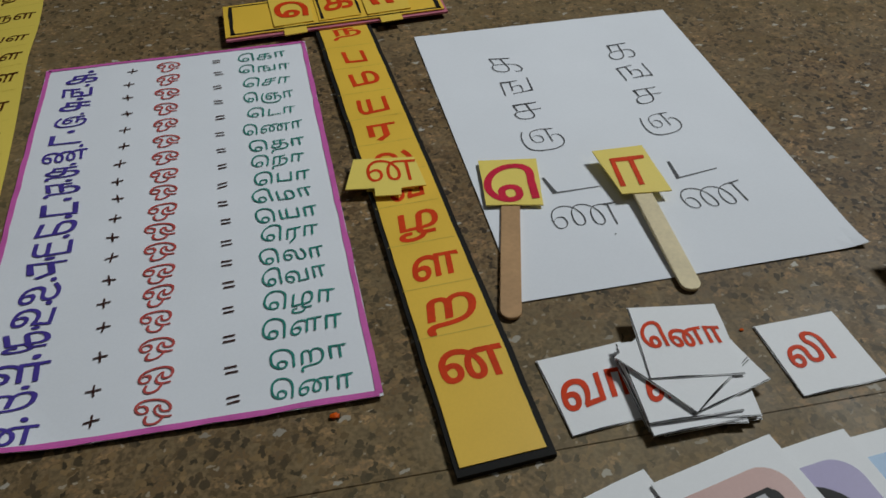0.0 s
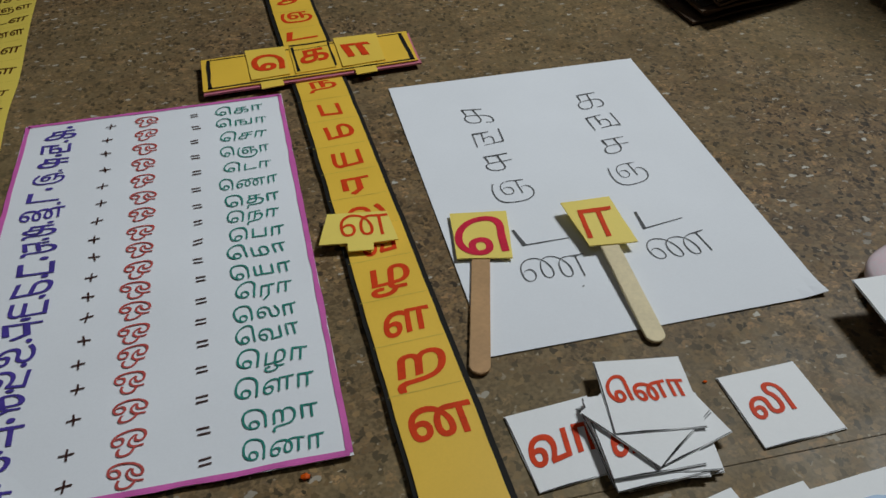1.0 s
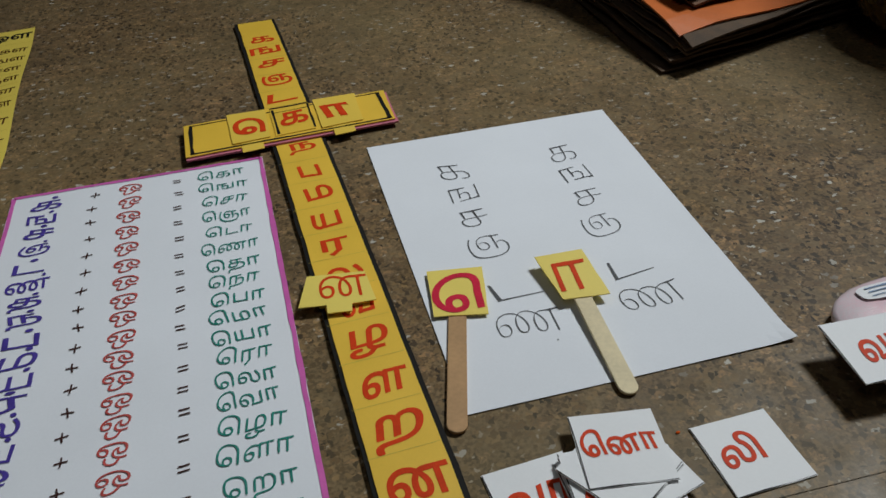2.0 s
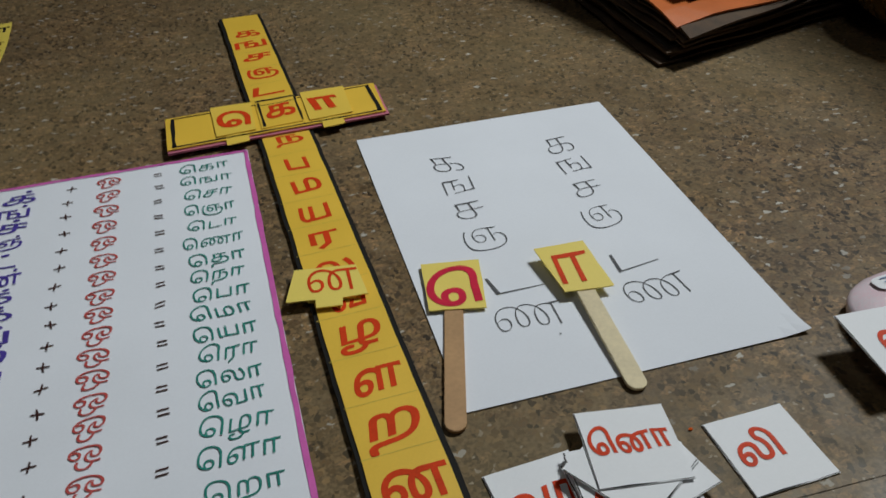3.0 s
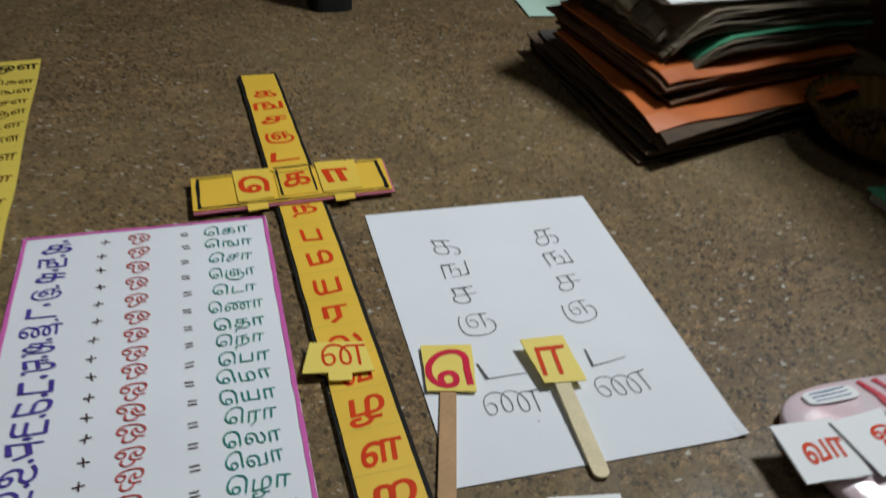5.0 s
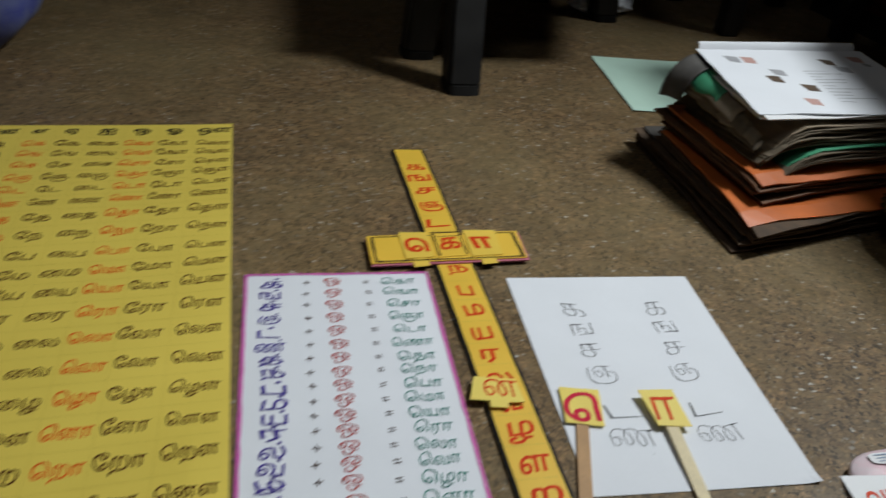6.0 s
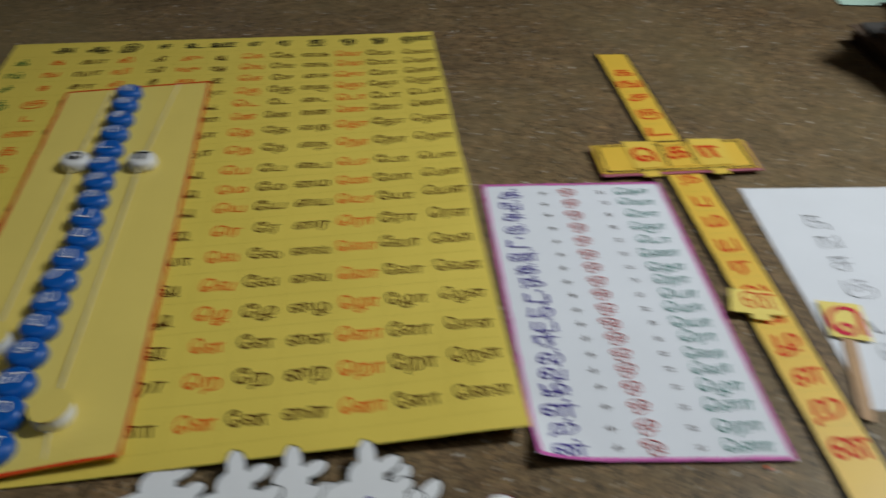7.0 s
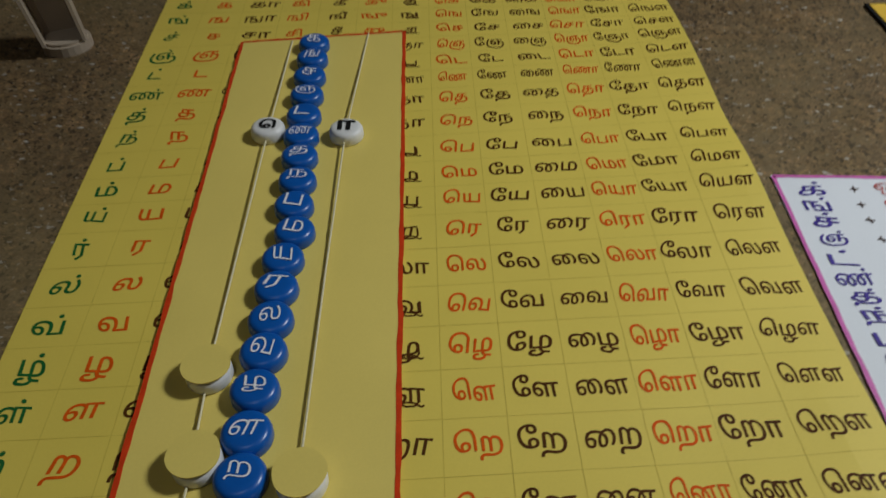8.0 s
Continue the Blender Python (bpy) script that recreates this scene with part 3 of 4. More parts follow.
lettering([("ெ" + c + "ா", *across(0.825 + 0.0006 * i, i), ("em", 0.0156, 0.040 if c in "ணளன" else 0.0355), 2) for i, c in enumerate(CONSONANTS)], 0.0017, TEAL, sums, sums_z, -0.006)

# ---- white practice sheet ----
def a4_z(x, y):
    d = max(0.0, (x - 0.1975) - y + 0.018) / 0.02
    return 0.0026 * d * d + 0.0004 * (1 + noise.noise((x * 8, y * 8, 4)))


plain = thing("practice_sheet", "white paper sheet with two columns of pencilled letters", "paper sheet")
sheet("paper", [(0, 0.297), (0.21, 0.297), (0.1975, -0.0005), (0, 0)], 0.0003, 0.00025, WHITE, plain, a4_z, 26, 32)
PY = [0.237, 0.205, 0.172, 0.136, 0.089, 0.058]
for xs, dx in (([0.057, 0.058, 0.056, 0.055, 0.058, 0.056], 0), ([0.149, 0.147, 0.143, 0.138, 0.137, 0.138], 0)):
    items = [(c, x, y, w, h, t) for c, x, y, w, h, t in zip("க ங ச ஞ ட ண".split(), xs, PY, (0.021, 0.023, 0.022, 0.027, 0.030, 0.042), (0.023, 0.019, 0.020, 0.024, 0.017, 0.019), (-3, 4, 5, 2, 3, 0))]
    lettering(items, 0.0009, PENCIL, plain, a4_z, -0.027)
stroke("pencil_dot", [(0.0665, 0.0385), (0.0675, 0.039)], 0.0008, 0.0009, PENCIL, plain, a4_z)


# ---- letter tags on sticks ----
def stick_tag(quad, tail, letter, ink, wood, paper, label, z, lw, lh, turn, weight, lean=0.0):
    ob = thing("letter_tag", label, "letter tag", "letter tags on sticks")
    cx, cy = quad_at(quad, 0.5, 0.45)
    d = Vector((tail[0] - cx, tail[1] - cy)).normalized()
    n = Vector((-d.y, d.x))
    outline, w = [], 0.0055
    for i in range(13):
        a = math.pi * i / 12
        p = Vector(tail) + n * (w * math.cos(a)) + d * (w * math.sin(a)) - d * w
        outline.append((p.x, p.y))
    start = Vector((cx, cy))
    outline += [tuple(start - n * w), tuple(start + n * w)]
    part("stick", prism(outline, z, 0.0018, 0.0003), wood, ob)
    sheet("tag", quad, z + 0.0018, 0.0008, paper, ob, edge=0.0006, nx=4, ny=4)
    lettering([(letter, *quad_at(quad, 0.5, 0.5), lw, lh, turn)], z + 0.0029, ink, ob, weight=weight)
    at = Vector((tail[0], tail[1], z))
    ob.matrix_basis = Matrix.Translation(at) @ Matrix.Rotation(radians(lean), 4, Vector((n.x, n.y, 0))) @ Matrix.Translation(-at)
    return ob


stick_tag([(0.008, 0.120), (0.0435, 0.114), (0.0345, 0.070), (0.002, 0.0765)], (-0.0082, -0.0112), "ெ", CRIMSON, STICK_DARK, YELLOW_NOTE,
          "yellow card tag with crimson letter on tan wooden stick", 0.0012, 0.031, 0.036, -11, 0.016)
stick_tag([(0.0770, 0.1075), (0.1092, 0.1060), (0.1098, 0.0620), (0.0803, 0.0650)], (0.0888, -0.0125), "ா", RED, STICK, YELLOW_NOTE,
          "yellow card tag with red letter on pale wooden stick", 0.0012, 0.021, 0.026, -3, -0.004, 2.6)

# ---- long letter strip with slider ----
strip = thing("letter_strip", "long golden card strip with red letters, black edges", "letter strip")
ST = [(-0.0945, 0.6165), (-0.0495, 0.6185), (-0.0105, -0.090), (-0.0540, -0.092)]
sheet("backing", ST, 0.0004, 0.0028, BLACKBOARD, strip, nx=4, ny=60, edge=0.0007, bow=0.0022)
IN = [quad_at(ST, 0.085, 0.004), quad_at(ST, 0.93, 0.004), quad_at(ST, 0.925, 0.9945), quad_at(ST, 0.05, 0.9945)]
sheet("face", IN, 0.0032, 0.0007, YELLOW_CARD, strip, nx=4, ny=60, edge=0.0005, bow=0.0022)
SY = [0.558, 0.527, 0.491, 0.449, 0.410, 0.375, 0.345, 0.309, 0.270, 0.236, 0.199, 0.165, 0.1335, 0.101, 0.068, 0.033, -0.002, -0.036]
SW = dict(zip(CONSONANTS, (0.0265, 0.032, 0.027, 0.030, 0.030, 0.031, 0.024, 0.0215, 0.0175, 0.0200, 0.0215, 0.0195, 0.024, 0.022, 0.0225, 0.027, 0.026, 0.033)))
items = []
for c, y in zip(CONSONANTS, SY):
    v = (0.617 - y) / 0.708
    tall = 0.024 if c in "ழறஞ" else 0.0185
    items.append((c, quad_at(ST, 0.51, v)[0] + 0.0022 * math.sin(math.pi * v), y, SW[c], tall, 3))
lettering(items, 0.0041, RED, strip, weight=0.018)
for y in SY[1:]:
    v = (0.617 - y - 0.0175) / 0.708
    stroke("pencil_rule", [quad_at(IN, 0.0, v), quad_at(IN, 1.0, v)], 0.0004, 0.00402, LINE_FAINT, strip)

slider = thing("letter_slider", "golden card slider bar with black outlines and letter tabs", "letter slider")
BAR = [(-0.148, 0.372), (0.034, 0.385), (0.0335, 0.3255), (-0.1445, 0.3145)]
sheet("backing", BAR, 0.0042, 0.0016, PINK_CARD, slider, nx=8, ny=3, edge=0.0006)
sheet("face", [quad_at(BAR, 0.005, -0.03), quad_at(BAR, 0.99, -0.03), quad_at(BAR, 0.988, 0.95), quad_at(BAR, 0.0, 0.95)], 0.0065, 0.0008, YELLOW_CARD, slider, nx=12, ny=4, edge=0.0006)
for pts, w in (([(0.03, 0.03), (0.965, 0.03)], 0.0016), ([(0.02, 0.9), (0.975, 0.9)], 0.0022), ([(0.035, 0.02), (0.03, 0.92)], 0.0032), ([(0.955, 0.02), (0.965, 0.92)], 0.0034)):
    stroke("outline", [quad_at(BAR, *p) for p in pts], w, 0.0075, BLACK, slider, wobble=0.25)
for u0, u1, letter, lw, lh in ((0.21, 0.395, "ெ", 0.027, 0.03), (0.63, 0.84, "ா", 0.026, 0.026)):
    sheet("letter_tab", [quad_at(BAR, u0, -0.1), quad_at(BAR, u1, -0.06), quad_at(BAR, u1 - 0.005, 0.83), quad_at(BAR, u0 + 0.005, 0.85)], 0.0077, 0.0008, YELLOW_TAB, slider, nx=4, ny=4, edge=0.0005)
    um = (u0 + u1) / 2
    sheet("tab_tail", [quad_at(BAR, um - 0.05, 0.84), quad_at(BAR, um + 0.05, 0.84), quad_at(BAR, um + 0.05, 1.1), quad_at(BAR, um - 0.05, 1.12)], 0.0068, 0.0007, YELLOW_TAB, slider, nx=3, ny=3)
    lettering([(letter, *quad_at(BAR, um - 0.005, 0.40), lw, lh, 3)], 0.0088, RED, slider, weight=0.03)
WIN = [quad_at(BAR, 0.415, -0.06), quad_at(BAR, 0.605, -0.06), quad_at(BAR, 0.605, 0.82), quad_at(BAR, 0.415, 0.84)]
sheet("window_card", WIN, 0.0075, 0.0006, YELLOW_CARD, slider, nx=4, ny=4, edge=0.0004)
lettering([("க", *quad_at(WIN, 0.55, 0.5), 0.0245, 0.026, 4)], 0.0084, RED, slider, weight=0.02)
for a, b, w in (((0.0, 0.02), (1.0, 0.02), 0.0022), ((0.06, 0.08), (0.08, 0.96), 0.0022), ((0.97, 0.05), (1.0, 0.96), 0.0016), ((0.06, 0.2), (0.95, 0.18), 0.0008)):
    stroke("window_line", [quad_at(WIN, *a), quad_at(WIN, *b)], w, 0.0083, BLACK, slider, wobble=0.3)

flap = thing("letter_flap", "lemon yellow card flap with red letter, across the strip", "letter card")
FL = [(-0.067, 0.134), (-0.030, 0.1285), (-0.0280, 0.0990), (-0.0430, 0.0995), (-0.0440, 0.0930), (-0.0590, 0.0950), (-0.0585, 0.1025), (-0.0755, 0.1050)]
part("card", prism([(x - 0.001, y) for x, y in FL], 0.0065, 0.0008), YELLOW_NOTE, flap)
part("tuck", prism([(-0.066, 0.128), (-0.035, 0.124), (-0.036, 0.1), (-0.064, 0.104)], 0.0041, 0.0024), YELLOW_NOTE, flap)
lettering([("ன", -0.0475, 0.1175, 0.033, 0.021, -2)], 0.0075, RED, flap, weight=-0.006)


# ---- white letter cards ----
def letter_card(cx, cy, z, turn, letter="", tip=(0, 0), size=0.0435, ink=RED, lw=0.026, lh=0.016, off=(0, 0), group="white letter cards", label="", weight=0.02):
    ob = thing("letter_card", label or ("white card with a red handwritten letter" if letter else "blank white card in a loose stack"), "letter card", group)
    ob.matrix_basis = Matrix.Translation((cx, cy, z)) @ Euler((radians(tip[0]), radians(tip[1]), radians(turn))).to_matrix().to_4x4()
    q = square(0, 0, size, size, 0)
    sheet("card", q, 0, 0.0005, CARD, ob, edge=0.0004, nx=6, ny=6)
    b = square(0, 0, size - 0.0006, size - 0.0006, 0)
    for a, c in ((2, 3), (3, 0)):
        e = [(b[a][0], b[a][1]), (b[c][0], b[c][1])]
        stroke("edge_line", e, 0.0005, 0.00062, BLACK, ob, wobble=0.8)
    if letter:
        lettering([(letter, *off, lw, lh, 0)], 0.0008, ink, ob, weight=weight)
    return ob


letter_card(0.0195, -0.059, 0.0004, 4, "வா", lw=0.036, lh=0.0175, off=(-0.0005, -0.001))
letter_card(0.129, -0.0625, 0.0004, 1.5, "லி", lw=0.0235, lh=0.0195, off=(-0.0050, 0.0035))
for i in range(9):
    letter_card(0.0570 + random.uniform(-0.004, 0.009), -0.0665 + random.uniform(-0.004, 0.003), 0.0011 + i * 0.00054, -5 + random.uniform(-7, 7), tip=(0, 0), group="stack of letter cards")
letter_card(0.0545, -0.0660, 0.0060, -3, "வ", lw=0.018, lh=0.017, off=(-0.008, -0.004), group="stack of letter cards")
letter_card(0.068, -0.0605, 0.0066, 14, group="stack of letter cards")
letter_card(0.0605, -0.0570, 0.0072, 31, group="stack of letter cards")
letter_card(0.0600, -0.0570, 0.0078, 33, group="stack of letter cards")
letter_card(0.0655, -0.0475, 0.0084, -8.5, "ெனா", lw=0.0385, lh=0.0175, off=(-0.0005, 0.004), group="stack of letter cards")

# ---- packet and cards beside the practice sheet ----
packet = thing("plastic_packet", "pink and clear plastic packet with white label", "packet")
bm = bmesh.new()
bmesh.ops.create_uvsphere(bm, u_segments=40, v_segments=20, radius=1)
for v in bm.verts:
    s = [math.copysign(abs(c) ** 0.55, c) for c in v.co]
    v.co = Vector((0.292 + 0.076 * s[0], -0.032 + 0.054 * s[1], max(0.0005, 0.0085 + 0.0085 * s[2] + 0.0012 * noise.noise(v.co * 4))))
part("wrapper", bm, WRAP, packet, smooth=True)


def packet_z(x, y):
    return 0.0085 + 0.0085 * max(0.0, 1 - abs((x - 0.292) / 0.076) ** 3.64 - abs((y + 0.032) / 0.054) ** 3.64) ** 0.275


for k in range(5):
    x = 0.289 + k * 0.012
    stroke("red_print", [(x, 0.016 - k * 0.0005), (x + 0.004, 0.0), (x + 0.005, -0.012)], 0.0045, 0.0012, WRAP_RED, packet, packet_z, 0.4)
label = [(0.240 + 0.5 * 0.040 * (1 + math.copysign(abs(math.cos(a)) ** 0.5, math.cos(a))), 0.0075 + 0.0065 * math.copysign(abs(math.sin(a)) ** 0.5, math.sin(a))) for a in [k * math.pi / 16 for k in range(32)]]
lab = part("label", board2d([label], 0.0, 0.0003), CARD, packet, "white oval label")
for v in lab.data.vertices:
    v.co.z += packet_z(v.co.x, v.co.y) + 0.0012
for k in range(3):
    stroke("print_bar", [(0.246, 0.0110 - 0.0035 * k), (0.274, 0.0120 - 0.0035 * k)], 0.0011, 0.0019, BLUE_PRINT, packet, packet_z, 0.6)
letter_card(0.2195, -0.033, 0.0188, -4, "வா", tip=(2, -2), lw=0.030, lh=0.016, off=(0.003, 0.0), label="white card with red letters, resting on a packet", group="cards on the packet")
letter_card(0.262, -0.036, 0.0204, 6, "ஒ", tip=(1, 1), lw=0.018, lh=0.018, off=(0.006, 0.002), label="white card with red letter, resting on a packet", group="cards on the packet")
letter_card(0.300, -0.040, 0.0216, -8, "", label="blank white card resting on a packet", group="cards on the packet")


# ---- picture cards ----
def picture_card(cx, cy, z, turn, tint, label, kind_of):
    ob = thing("picture_card", label, "picture card", "picture cards")
    ob.matrix_basis = Matrix.Translation((cx, cy, z)) @ Matrix.Rotation(radians(turn), 4, "Z")
    sheet("card", square(0, 0, 0.060, 0.085, 0), 0, 0.0006, CARD, ob, nx=4, ny=4, edge=0.0003)
    if tint:
        r, pts = 0.012, []
        for sx, sy, a0 in ((1, 1, 0), (-1, 1, 90), (-1, -1, 180), (1, -1, 270)):
            rr = r if sx == 1 and sy == 1 else 0.0008
            pts += [(sx * (0.023 - rr) + rr * math.cos(radians(a0 + t)), sy * (0.034 - rr) - 0.002 + rr * math.sin(radians(a0 + t))) for t in range(0, 91, 15)]
        part("picture", prism(pts, 0.0006, 0.0002), tint, ob)
    if kind_of == "box":
        part("printed_shape", prism([(-0.006, 0.019), (-0.003, 0.0225), (0.012, 0.0225), (0.015, 0.019), (0.017, -0.02), (-0.009, -0.02)], 0.0008, 0.0002), BLACK, ob)
        part("printed_shape", prism([(0.0, 0.0205), (0.009, 0.0205), (0.0095, 0.0155), (-0.0005, 0.0155)], 0.001, 0.0002), GREY_PRINT, ob)
    if kind_of == "arc":
        arc = [(0.018 * math.cos(radians(a)) - 0.006, 0.018 * math.sin(radians(a)) + 0.006) for a in range(0, 181, 12)]
        part("printed_shape", prism(arc, 0.0008, 0.0002), BLACK, ob)
        part("printed_shape", prism([(x * 0.72 - 0.0015, y * 0.72 + 0.001) for x, y in arc], 0.001, 0.0002), GREY_PRINT, ob)
    return ob


picture_card(0.1300, -0.1500, 0.0004, 3, PIC_BLUE, "white picture card with a pale blue print", "")
picture_card(0.0890, -0.1495, 0.0012, 6, PIC_VIOLET, "white picture card with a lilac and black print", "arc")
picture_card(0.0600, -0.1475, 0.0020, 11, PIC_PINK, "white picture card with a dusty pink print", "box")
picture_card(0.0040, -0.1520, 0.0004, 14, None, "blank white picture card lying face down", "")


# ---- rabbit and bird cut-outs ----
RABBIT = [(0.0, 0.012, 0.0125, 0.012, 0), (0.001, 0.0265, 0.0062, 0.0125, 4), (0.0150, 0.019, 0.0100, 0.0056, 25), (-0.015, -0.004, 0.017, 0.0125, 12), (0.010, -0.006, 0.016, 0.013, 0), (0.023, 0.002, 0.0085, 0.0055, 18), (0.0, -0.026, 0.028, 0.017, 0)]
BIRD = [(0, 0, 0.012, 0.011, 0), (0.002, 0.009, 0.011, 0.011, 0), (-0.014, 0.002, 0.008, 0.0045, 0), (0.014, 0.001, 0.007, 0.005, 30), (0.006, -0.016, 0.013, 0.014, -30)]
BIRD_LOW = [(0, 0, 0.016, 0.012, 25), (-0.010, 0.004, 0.012, 0.012, 0), (0.014, -0.012, 0.016, 0.014, 0)]


def cutout(name, blobs, cx, cy, z, turn, letter, rim, label, tip=0.0):
    ob = thing(name, label, "paper cut-out", "paper cut-outs")
    ob.matrix_basis = Matrix.Translation((cx, cy, z)) @ Euler((radians(tip), 0, radians(turn))).to_matrix().to_4x4()
    part("backing", board2d(ellipses(blobs, 0.0013), 0, 0.0014), rim, ob)
    part("face", board2d(ellipses(blobs), 0.0014, 0.0005), CARD, ob)
    if letter:
        lettering([(letter, 0.002, -0.026, 0.036, 0.021, 0)], 0.0021, VIOLET, ob, weight=0.012)
        part("dot", prism([(0.003 * math.cos(i * 0.4488) + 0.002, 0.0022 * math.sin(i * 0.4488) - 0.006) for i in range(14)], 0.0019, 0.0002), VIOLET, ob)
    return ob


spots = [(-0.528, -0.062, 0.0010, 12, "ர", 0), (-0.380, -0.074, 0.0030, -34, "", 3), (-0.438, -0.064, 0.0045, 4, "ச", 4), (-0.474, -0.070, 0.0085, 8, "ந", 5), (-0.386, -0.066, 0.0105, 4, "ங", 6), (-0.362, -0.082, 0.0008, -40, "", 0)]
for x, y, z, t, c, tip in spots:
    cutout("rabbit_cutout", RABBIT, x, y, z, t, c, BLACKBOARD, "white rabbit-shaped card with violet marker letter" if c else "blank white rabbit-shaped card with dark edge", tip)
cutout("bird_cutout", [[1.22 * v for v in b[:4]] + [b[4]] for b in BIRD], -0.297, -0.090, 0.0012, 0, "", MAROON, "white bird-shaped card with dark red edge")
ob = cutout("bird_cutout", BIRD_LOW, -0.338, -0.106, 0.0012, 0, "", MAROON, "white bird-shaped card with pink marker curve")
stroke("marker_curve", [(-0.002 + 0.012 * math.cos(a), -0.010 + 0.009 * math.sin(a)) for a in [0.2 + i * 0.3 for i in range(9)]], 0.0022, 0.0021, CRIMSON, ob)


# ---- stack of workbooks ----
def book(corners, z0, thick, top, pages, label, lift=None, leaves=7, curl=0.0):
    """A worn workbook: a cover over ragged leaves. corners: far left, far right, near right, near left; lift: extra height towards the far side."""
    ob = thing("workbook", label, "book", "stack of workbooks")
    lift = lift or flat
    for k in range(leaves):
        q = [(x + random.uniform(-0.011, 0.006), y + random.uniform(-0.007, 0.010)) for x, y in corners]

        def zf(x, y, k=k):
            u = (x - corners[3][0]) / 0.3
            return lift(x, y) * (0.35 + 0.65 * k / leaves) + (0.0018 + 0.0027 * (top != WHITE)) * noise.noise((x * 11, y * 11, k * 1.1 + z0 * 50)) - curl * max(0, 0.22 - u) ** 2 * 20 * (0.3 + 0.7 * k / leaves)

        last = k == leaves - 1
        sheet("cover" if last else "leaves", q, z0 + thick * k / leaves, thick / leaves * (0.5 if last else 0.62), top if last else pages, ob, zf, 14, 10, edge=0.0025)
    return ob


def rise(x0, y0, turn, depth, left, right, width=0.31, droop=0.0):
    """Height gained towards the far edge, more on the left side."""
    c, t = math.cos(radians(turn)), math.sin(radians(turn))

    def zf(x, y):
        u, v = ((x - x0) * c + (y - y0) * t) / width, (-(x - x0) * t + (y - y0) * c) / depth
        return (left + (right - left) * min(1, max(0, u))) * max(0.0, v) ** 1.4 - 0.010 * max(0, 0.12 - max(u, 0)) / 0.12 * max(0, 0.3 - v) - droop * max(0.0, (0.17 - v) / 0.17) ** 2
    return zf


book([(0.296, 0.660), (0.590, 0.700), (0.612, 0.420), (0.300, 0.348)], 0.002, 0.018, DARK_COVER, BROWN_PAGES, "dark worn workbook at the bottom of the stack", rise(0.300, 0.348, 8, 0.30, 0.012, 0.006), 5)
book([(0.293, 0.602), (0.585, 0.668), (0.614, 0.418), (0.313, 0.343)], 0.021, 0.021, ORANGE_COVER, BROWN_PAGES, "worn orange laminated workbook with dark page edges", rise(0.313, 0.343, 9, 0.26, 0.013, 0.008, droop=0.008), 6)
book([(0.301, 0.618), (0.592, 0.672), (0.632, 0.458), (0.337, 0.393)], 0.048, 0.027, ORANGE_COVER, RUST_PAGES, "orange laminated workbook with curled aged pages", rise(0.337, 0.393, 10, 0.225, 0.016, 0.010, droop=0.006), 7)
tilt = lambda x, y: 0.030 * max(0.0, (y - 0.445 - (x - 0.33) * 0.09) / 0.185)
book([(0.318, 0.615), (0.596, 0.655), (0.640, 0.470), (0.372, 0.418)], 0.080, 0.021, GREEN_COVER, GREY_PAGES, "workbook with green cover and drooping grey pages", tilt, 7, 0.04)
aged = book([(0.328, 0.625), (0.600, 0.660), (0.640, 0.474), (0.356, 0.430)], 0.103, 0.023, SHADED_OLDPAPER, GREY_PAGES, "aged workbook with ragged curled page edges", tilt, 7, 0.05)


def curled_leaf(name, drop, radius, turn, until, material):
    """A leaf of the aged workbook that curls down beyond its left edge, wide at the far end and narrow at the near end."""
    verts, faces, nv, na = [], [], 14, 10
    for low in (0, 1):
        for b in range(nv + 1):
            v = until * b / nv
            x, y = 0.337 + 0.017 * v, 0.630 - 0.188 * v
            r = radius * (1 - 0.55 * v) * (1 + 0.24 * noise.noise((v * 7, drop * 300, 0.5)))
            for a in range(na + 1):
                w = turn * a / na * (1 + 0.08 * noise.noise((v * 9, drop * 200, 4.0)))
                out = r * math.sin(w)
                verts.append((x - 0.93 * out, y - (0.30 + 0.25 * v) * out, 0.1275 + tilt(x, y) - drop - r * (1 - math.cos(w)) - 0.0011 * low))
    n, m = (nv + 1) * (na + 1), na + 1
    for b in range(nv):
        for a in range(na):
            q = [b * m + a, b * m + a + 1, (b + 1) * m + a + 1, (b + 1) * m + a]
            faces += [q, [k + n for k in reversed(q)]]
    rim = [a for a in range(m)] + [b * m + na for b in range(1, nv + 1)] + [nv * m + a for a in range(na - 1, -1, -1)] + [b * m for b in range(nv - 1, 0, -1)]
    for a, b in zip(rim, rim[1:] + rim[:1]):
        faces.append([a, a + n, b + n, b])
    bm = bmesh.new()
    vs = [bm.verts.new(c) for c in verts]
    for f in faces:
        bm.faces.new([vs[k] for k in f])
    bmesh.ops.recalc_face_normals(bm, faces=bm.faces)
    part(name, bm, material, aged, smooth=True)


curled_leaf("curled_cover", 0.000, 0.058, 1.55, 0.22, GREY_COVER)
for k, (drop, radius, turn, until, m) in enumerate(((0.004, 0.036, 1.1, 0.50, GREEN_COVER), (0.008, 0.044, 1.0, 0.72, SHADED_OLDPAPER), (0.013, 0.040, 1.2, 0.85, GREY_PAGES), (0.017, 0.048, 0.9, 0.97, SHADED_OLDPAPER), (0.021, 0.043, 1.0, 1.0, GREY_PAGES), (0.025, 0.050, 0.7, 1.0, SHADED_OLDPAPER))):
    curled_leaf("curled_leaf", drop, radius, turn, until, m)
WB = [(0.337, 0.630), (0.606, 0.662), (0.642, 0.476), (0.352, 0.447)]
wb = book(WB, 0.1285, 0.010, WHITE, CARD, "open white workbook page with small printed pictures", tilt, 4)
